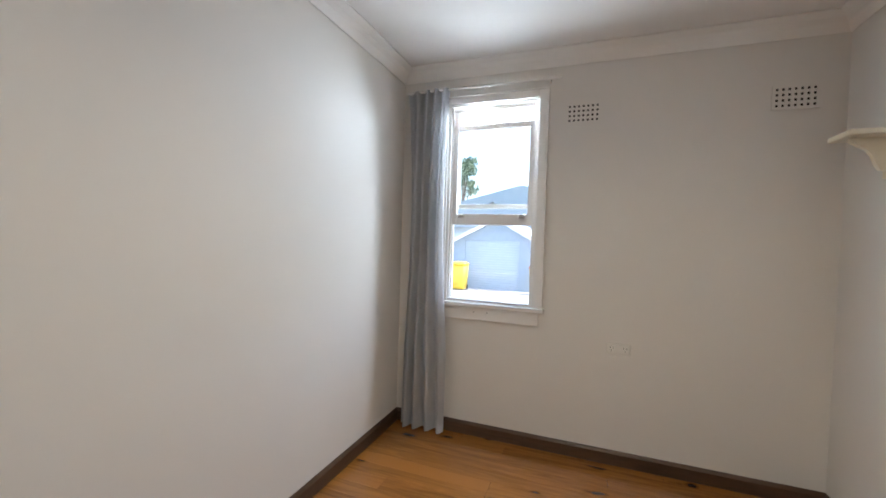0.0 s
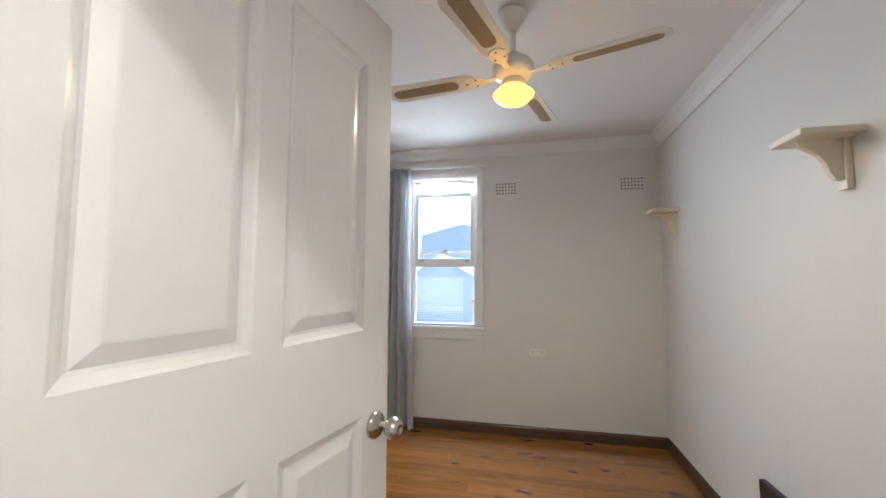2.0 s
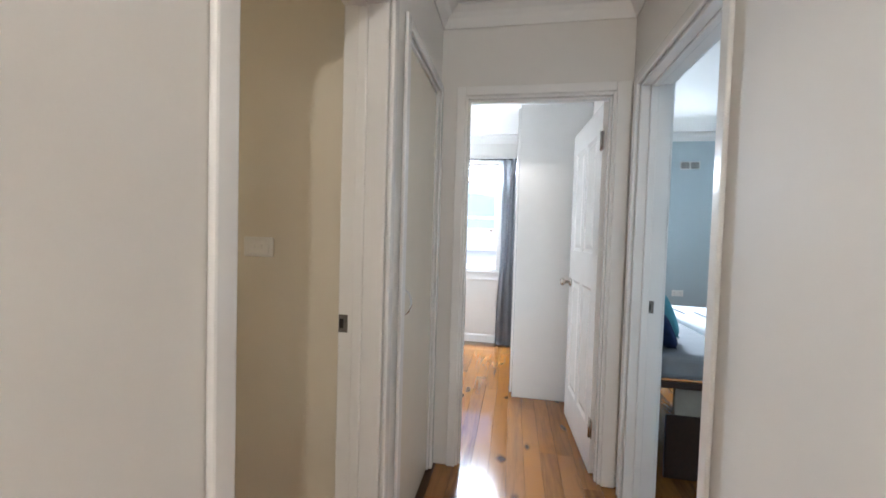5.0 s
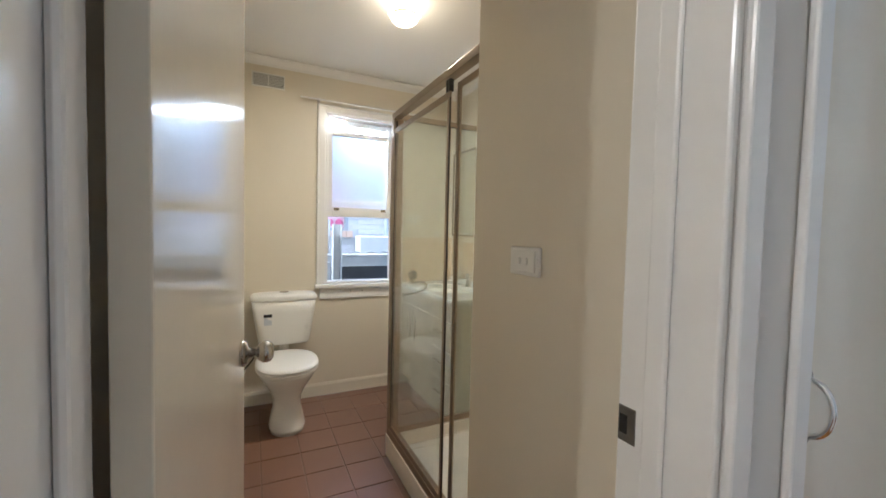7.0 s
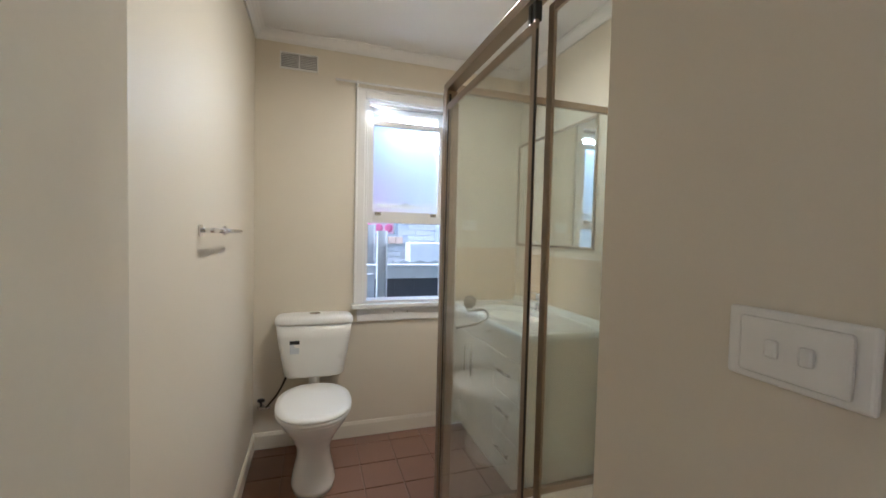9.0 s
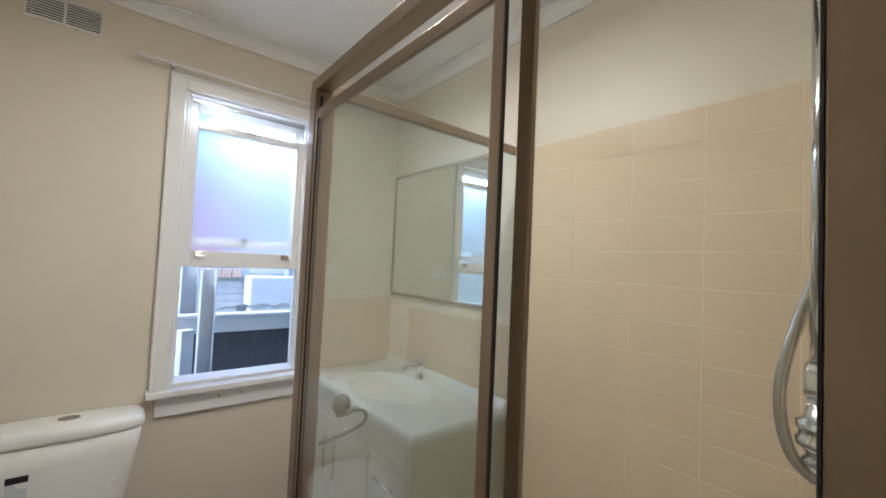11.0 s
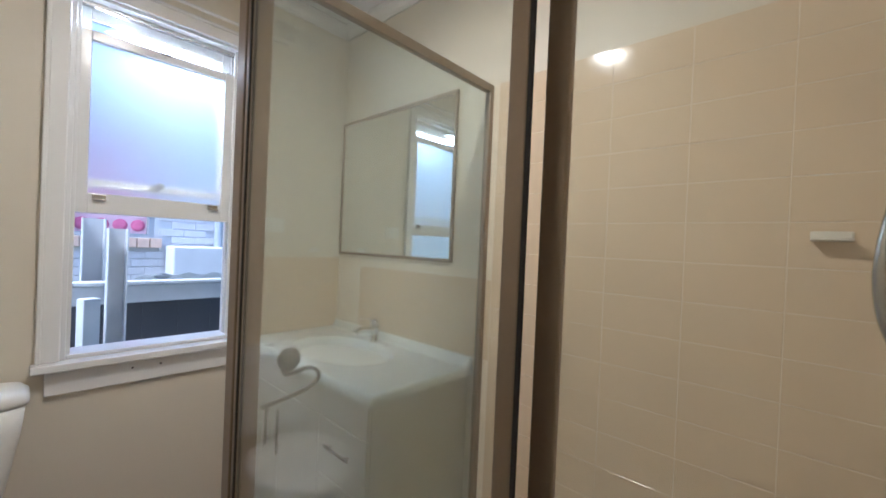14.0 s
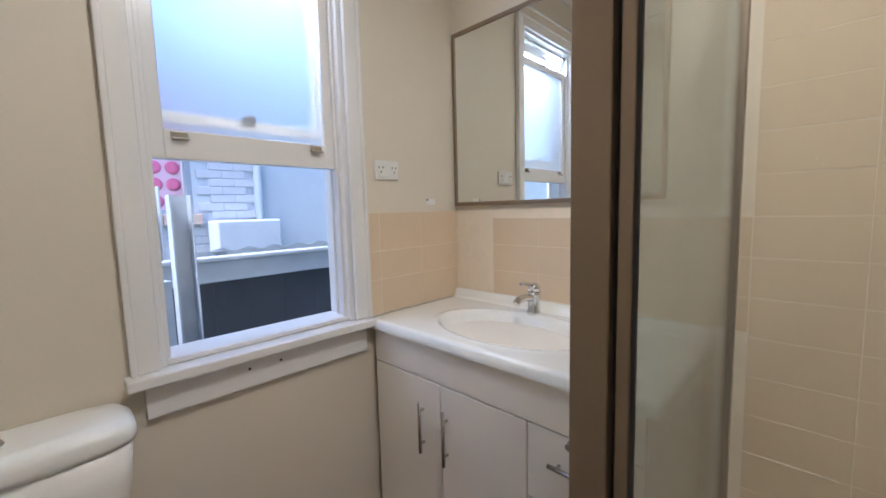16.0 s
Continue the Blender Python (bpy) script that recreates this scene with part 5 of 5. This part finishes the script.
def tree(m, h, spread, seed, label):
    o = thing("tree", m, label, "tree")
    rnd = random.Random(seed)
    limbs = [tube([(0, 0, 0), (0.05, 0.02, h * 0.25), (0, 0.08, h * 0.55)], 0.16, 10, 1)]
    tips = []
    for k in range(9):
        a = rnd.uniform(0, 6.3)
        r = rnd.uniform(0.4, 0.9) * spread
        tip = (r * math.cos(a), r * math.sin(a), h * rnd.uniform(0.6, 0.98))
        limbs.append(tube([(0, 0.05, h * rnd.uniform(0.3, 0.55)), (tip[0] * 0.5, tip[1] * 0.5, tip[2] * 0.8), tip], 0.05, 7, 1))
        tips.append(tip)
    part("trunk", join(*limbs), BARK, o)
    verts, faces = [], []
    for tip in tips * 3:
        c = Vector(tip) + Vector((rnd.gauss(0, 0.35), rnd.gauss(0, 0.35), rnd.gauss(0, 0.3))) * spread * 0.5
        rad = rnd.uniform(0.3, 0.6) * spread * 0.5
        for _ in range(110):
            d = Vector((rnd.gauss(0, 1), rnd.gauss(0, 1), rnd.gauss(0, 0.8)))
            p = c + d.normalized() * rad * rnd.random() ** 0.4
            u = Vector((rnd.gauss(0, 1), rnd.gauss(0, 1), rnd.gauss(0, 1))).normalized() * 0.13
            w = u.orthogonal().normalized() * 0.06
            n0 = len(verts)
            verts += [p - u, p + w, p + u, p - w]
            faces.append((n0, n0 + 1, n0 + 2, n0 + 3))
    me = bpy.data.meshes.new("crown")
    me.from_pydata(verts, [], faces)
    me.materials.append(LEAF)
    cr_ = new("crown", me)
    cr_.parent = o


tree(pose(-8.3, 27, GZ), 7.5, 2.2, 3, "leafy garden tree behind the garage")

# street side
setting("road", boxes(((-26, -60, GZ - 0.02), (-19, 60, GZ + 0.012))), CONCRETE, "pale street in front of the house", "road")
h2 = thing("street_house", pose(-34, -8, GZ - 1.3), "low pale house with a grey roof across the street", "house")
part("wall", boxes(((0, -9, 0), (8, 9, 2.3))), BRICK, h2)
part("roof", prism([(-0.5, 2.25), (4, 3.4), (8.6, 2.25)], "y", -9.5, 9.5), ROOF, h2)
hill = bmesh.new()
n = 40
hr = []
for j in range(2):
    hr.append([hill.verts.new((-150 - 40 * j, -200 + 10 * i, GZ + (0 if j == 0 else 21 + 9 * noise.noise(Vector((i * 0.22, 1.3, 0)))))) for i in range(n + 1)])
for i in range(n):
    hill.faces.new((hr[0][i], hr[0][i + 1], hr[1][i + 1], hr[1][i])).smooth = True
setting("backdrop", hill, mat("far_hill", (0.16, 0.22, 0.26), 0.9, vary=0.15, size=0.05), "far wooded hill", "backdrop")

# side yard south of the bathroom
fe = thing("fence", pose(0, -5.75, GZ), "dark steel panel fence with a pale top rail", "fence")
for k in range(28):
    x = -4.2 + 0.19 * k
    prof = [(x, 0.01), (x + 0.06, 0.01), (x + 0.075, -0.015), (x + 0.115, -0.015), (x + 0.13, 0.01), (x + 0.189, 0.01), (x + 0.189, 0.016), (x, 0.016)]
    part("fence_sheet", prism(prof, "z", 0.02, 1.46), FENCE, fe)
part("top_rail", boxes(((-4.2, -0.025, 1.45), (1.1, 0.035, 1.56)), ((-4.2, -0.04, 1.56), (1.1, 0.05, 1.585)), bevel=0.006), FENCEWHITE, fe)
part("bottom_rail", boxes(((-4.2, -0.02, 0.0), (1.1, 0.03, 0.05)), bevel=0.004), FENCEWHITE, fe)
ps = thing("steel_post", pose(-1.2, -5.6, GZ), "pale galvanised steel post standing beside the fence", "post")
part("post_body", prism([(-0.045, -0.04), (0.045, -0.04), (0.045, 0.04), (0.038, 0.04), (0.038, -0.033), (-0.038, -0.033), (-0.038, 0.04), (-0.045, 0.04)], "z", 0.0, 1.9), FENCEWHITE, ps)
ps2 = thing("steel_post", pose(-1.13, -5.95, GZ), "pale folded steel post behind the fence", "post")
part("post_body", prism([(-0.055, -0.04), (0.055, -0.04), (0.055, 0.04), (0.048, 0.04), (0.048, -0.033), (-0.048, -0.033), (-0.048, 0.04), (-0.055, 0.04)], "z", 0.0, 1.96), FENCEWHITE, ps2)
ps3 = thing("leaning_panel", pose(-1.075, -5.5, GZ, 0, 0, 25), "short pale steel channel leaning at the fence", "steel channel")
part("channel", boxes(((-0.04, -0.03, 0), (0.04, 0.03, 1.52)), bevel=0.005), FENCEWHITE, ps3)
sht = thing("roof_sheet", pose(-2.35, -6.35, GZ + 1.3), "pale corrugated sheet lying behind the fence", "roof sheet")
bm = bmesh.new()
rr = [[bm.verts.new((-0.9 + 1.8 * i / 48, 0.5 * j, 0.05 * j * 2 + 0.012 * math.sin(i * 1.3) + 0.27)) for i in range(49)] for j in (0, -1)]
for i in range(48):
    bm.faces.new((rr[0][i], rr[0][i + 1], rr[1][i + 1], rr[1][i]))
bmesh.ops.solidify(bm, geom=list(bm.faces), thickness=0.004)
part("sheet", bm, FENCEWHITE, sht)
part("support", boxes(((-0.8, -0.45, -1.3), (-0.72, -0.38, 0.2)), bevel=0.003), FENCEWHITE, sht)
part("support", boxes(((0.72, -0.12, -1.3), (0.8, -0.05, 0.25)), bevel=0.003), FENCEWHITE, sht)
bx = thing("air_conditioner", pose(-2.28, -7.9, GZ), "pale box air conditioner against the brick wall", "air conditioner")
part("casing", boxes(((-0.32, -0.16, 0.9), (0.32, 0.16, 1.75)), bevel=0.02), SIDING, bx)
part("stand", boxes(((-0.28, -0.12, 0), (-0.22, 0.12, 0.9)), ((0.22, -0.12, 0), (0.28, 0.12, 0.9))), FENCEWHITE, bx)
nh = thing("brick_house", pose(0, -8.1, GZ), "pale brick neighbouring house with a pink curtained window", "house")
part("wall", boxes(((-8, -0.3, 0), (-1.86, -0.012, 3.3)), ((-1.86, -0.3, 0), (-0.2, -0.012, 1.83)), ((-1.86, -0.3, 2.95), (-0.2, -0.012, 3.3)), ((-0.2, -0.3, 0), (5, -0.012, 3.3))), SIDING, nh, "smooth pale rendered wall")
part("downpipe", tube([(-2.5, 0.04, 0), (-2.5, 0.04, 3.2)], 0.045, 12, 0), ROOF, nh, "grey downpipe")
part("roof", prism([(0.18, 3.29), (-4, 4.3), (-4, 4.4), (0.2, 3.38)], "x", -8.3, 5.3), ROOF, nh)
w4 = part("window", boxes(((-1.86, -0.12, 1.83), (-1.81, -0.02, 2.95)), ((-0.25, -0.12, 1.83), (-0.2, -0.02, 2.95)), ((-1.81, -0.12, 1.83), (-0.25, -0.02, 1.87)), ((-1.81, -0.12, 2.91), (-0.25, -0.02, 2.95)), ((-1.15, -0.12, 1.87), (-1.1, -0.02, 2.91)), bevel=0.004), ROOF, nh, "grey framed window")
part("curtain", boxes(((-1.81, -0.16, 1.87), (-0.25, -0.14, 2.91))), PINKPALE, w4, "pink curtain with red rings")
for i in range(10):
    for j in range(6):
        part("curtain_ring", lathe([(0.03, 0), (0.066, 0), (0.066, 0.003), (0.03, 0.003)], 18, pose(-1.73 + 0.157 * i, -0.1395, 1.96 + 0.17 * j, -90)), PINK, w4)
part("sill_brick", boxes(*[((-1.92 + 0.115 * k, -0.03, 1.72), (-1.92 + 0.115 * k + 0.105, 0.06, 1.825)) for k in range(16)], bevel=0.004), ORANGEBRICK, nh, "orange brick window sill")

# ---- pieces: bricks, wall tiles, floor tiles, floorboards ----
CACHE = {}


def piece(name, size, material, at, parent, bevel=0.0):
    key = (name, *[round(s, 3) for s in size])
    if key not in CACHE:
        bm = bmesh.new()
        sx, sy, sz = (s / 2 for s in size)
        add_box(bm, (-sx, -sy, -sz), (sx, sy, sz))
        if bevel:
            bmesh.ops.bevel(bm, geom=list(bm.edges), offset=bevel, segments=1, affect="EDGES")
        me = bpy.data.meshes.new(name)
        bm.to_mesh(me)
        bm.free()
        me.materials.append(material)
        CACHE[key] = me
    ob = new(name, CACHE[key])
    ob.location = at
    ob.parent = parent
    return ob


rnd = random.Random(11)
for j in range(20):
    for i in range(9):
        x = -2.38 + 0.24 * i + (0.12 if j % 2 else 0)
        z = 0.95 + 0.086 * j
        if x > -0.25 or (x > -1.98 and 1.70 < z < 3.0):
            continue
        piece("brick", (0.2388, 0.02, 0.08), ORANGEBRICK if rnd.random() < 0.04 else BRICK, (x, -0.004, z), nh, 0.0025)

tw = setting("wall_tiling_west", boxes(((-2.0285, -4.603, 0.87), (-2.0212, -3.6, 1.245)), ((-2.0285, -3.6, 0.0), (-2.0212, -2.552, 1.953))), TILE_GROUT, "cream glazed wall tiles with pale grout", "tiles")
P, Q, G = 0.2085, 0.106, 0.0022
for i in range(-6, 6):
    y = -2.94 + P * i
    for j in range(-18, 2):
        z = 1.741 + Q * j
        y0, y1 = max(y - P, -4.603), min(y, -2.553)
        shower = y0 > -3.62
        if y1 - y0 < 0.02 or z < 0.1 or (not shower and (z < 0.85 or z + Q > 1.30)):
            continue
        lo, hi = z, z + Q
        if not shower:
            lo, hi = max(z, 0.905), min(z + Q, 1.245)
        if hi - lo < 0.012:
            continue
        piece("tile", (0.005, y1 - y0 - G, hi - lo - G), TILE, (-2.0225, (y0 + y1) / 2, (lo + hi) / 2), tw, 0.0006)
tn = setting("wall_tiling_shower_end", boxes(((-2.02, -2.5563, 0.0), (-1.1, -2.5505, 1.953))), TILE_GROUT, "cream glazed shower wall tiles", "tiles")
for i in range(5):
    x0, x1 = -2.019 + P * i, min(-2.019 + P * (i + 1), -1.112)
    for j in range(-15, 2):
        z = 1.741 + Q * j
        piece("tile", (x1 - x0 - G, 0.005, Q - G), TILE, ((x0 + x1) / 2, -2.555, z + Q / 2), tn, 0.0006)
ts = setting("wall_tiling_south", boxes(((-2.02, -4.6045, 0.87), (-1.556, -4.5992, 1.245))), TILE_GROUT, "cream glazed splashback tiles", "tiles")
for x0, x1 in ((-2.019, -1.811), (-1.811, -1.603), (-1.603, -1.556)):
    for z0, z1 in ((0.873, 0.999), (0.999, 1.105), (1.105, 1.245)):
        piece("tile", (x1 - x0 - G, 0.004, z1 - z0 - G), TILE, ((x0 + x1) / 2, -4.6, (z0 + z1) / 2), ts, 0.0006)

bf = bpy.data.objects["floor_bathroom"]
for i in range(-8, 3):
    for j in range(-5, 11):
        x0, x1 = -0.672 + 0.209 * i, -0.672 + 0.209 * (i + 1)
        y0, y1 = -3.828 + 0.224 * j, -3.828 + 0.224 * (j + 1)
        x1, y0, y1, x0 = min(x1, -0.288), max(y0, -4.592), min(y1, -1.865), max(x0, -2.02)
        if x1 - x0 < 0.02 or y1 - y0 < 0.02 or (x0 < -1.16 and y1 > -3.6):
            continue
        piece("tile", (x1 - x0 - 0.006, y1 - y0 - 0.006, 0.012), TERRA, ((x0 + x1) / 2, (y0 + y1) / 2, -0.006 + rnd.uniform(-0.0006, 0.0006)), bf, 0.0018)

fl = bpy.data.objects["floor"]
BW = 0.0985
k = 0
y = -2.65
while y < 2.62:
    xa, xb = -4.55, (1.585 if y > -1.86 else -2.0)
    x = xa
    first = True
    while x < xb - 0.01:
        ln = rnd.choice((1.2, 1.5, 1.8, 2.1, 2.4)) * (rnd.choice((0.4, 0.7, 1.0)) if first else 1)
        ln = round(min(ln, xb - x), 2)
        if xb - x - ln < 0.3:
            ln = round(xb - x, 2)
        piece("floorboard", (ln - 0.0008, BW - 0.0008, 0.02), BOARD, (x + ln / 2, y + BW / 2, -0.0105 + rnd.uniform(0, 0.0003)), fl, 0.0008)
        x += ln
        first = False
    y += BW
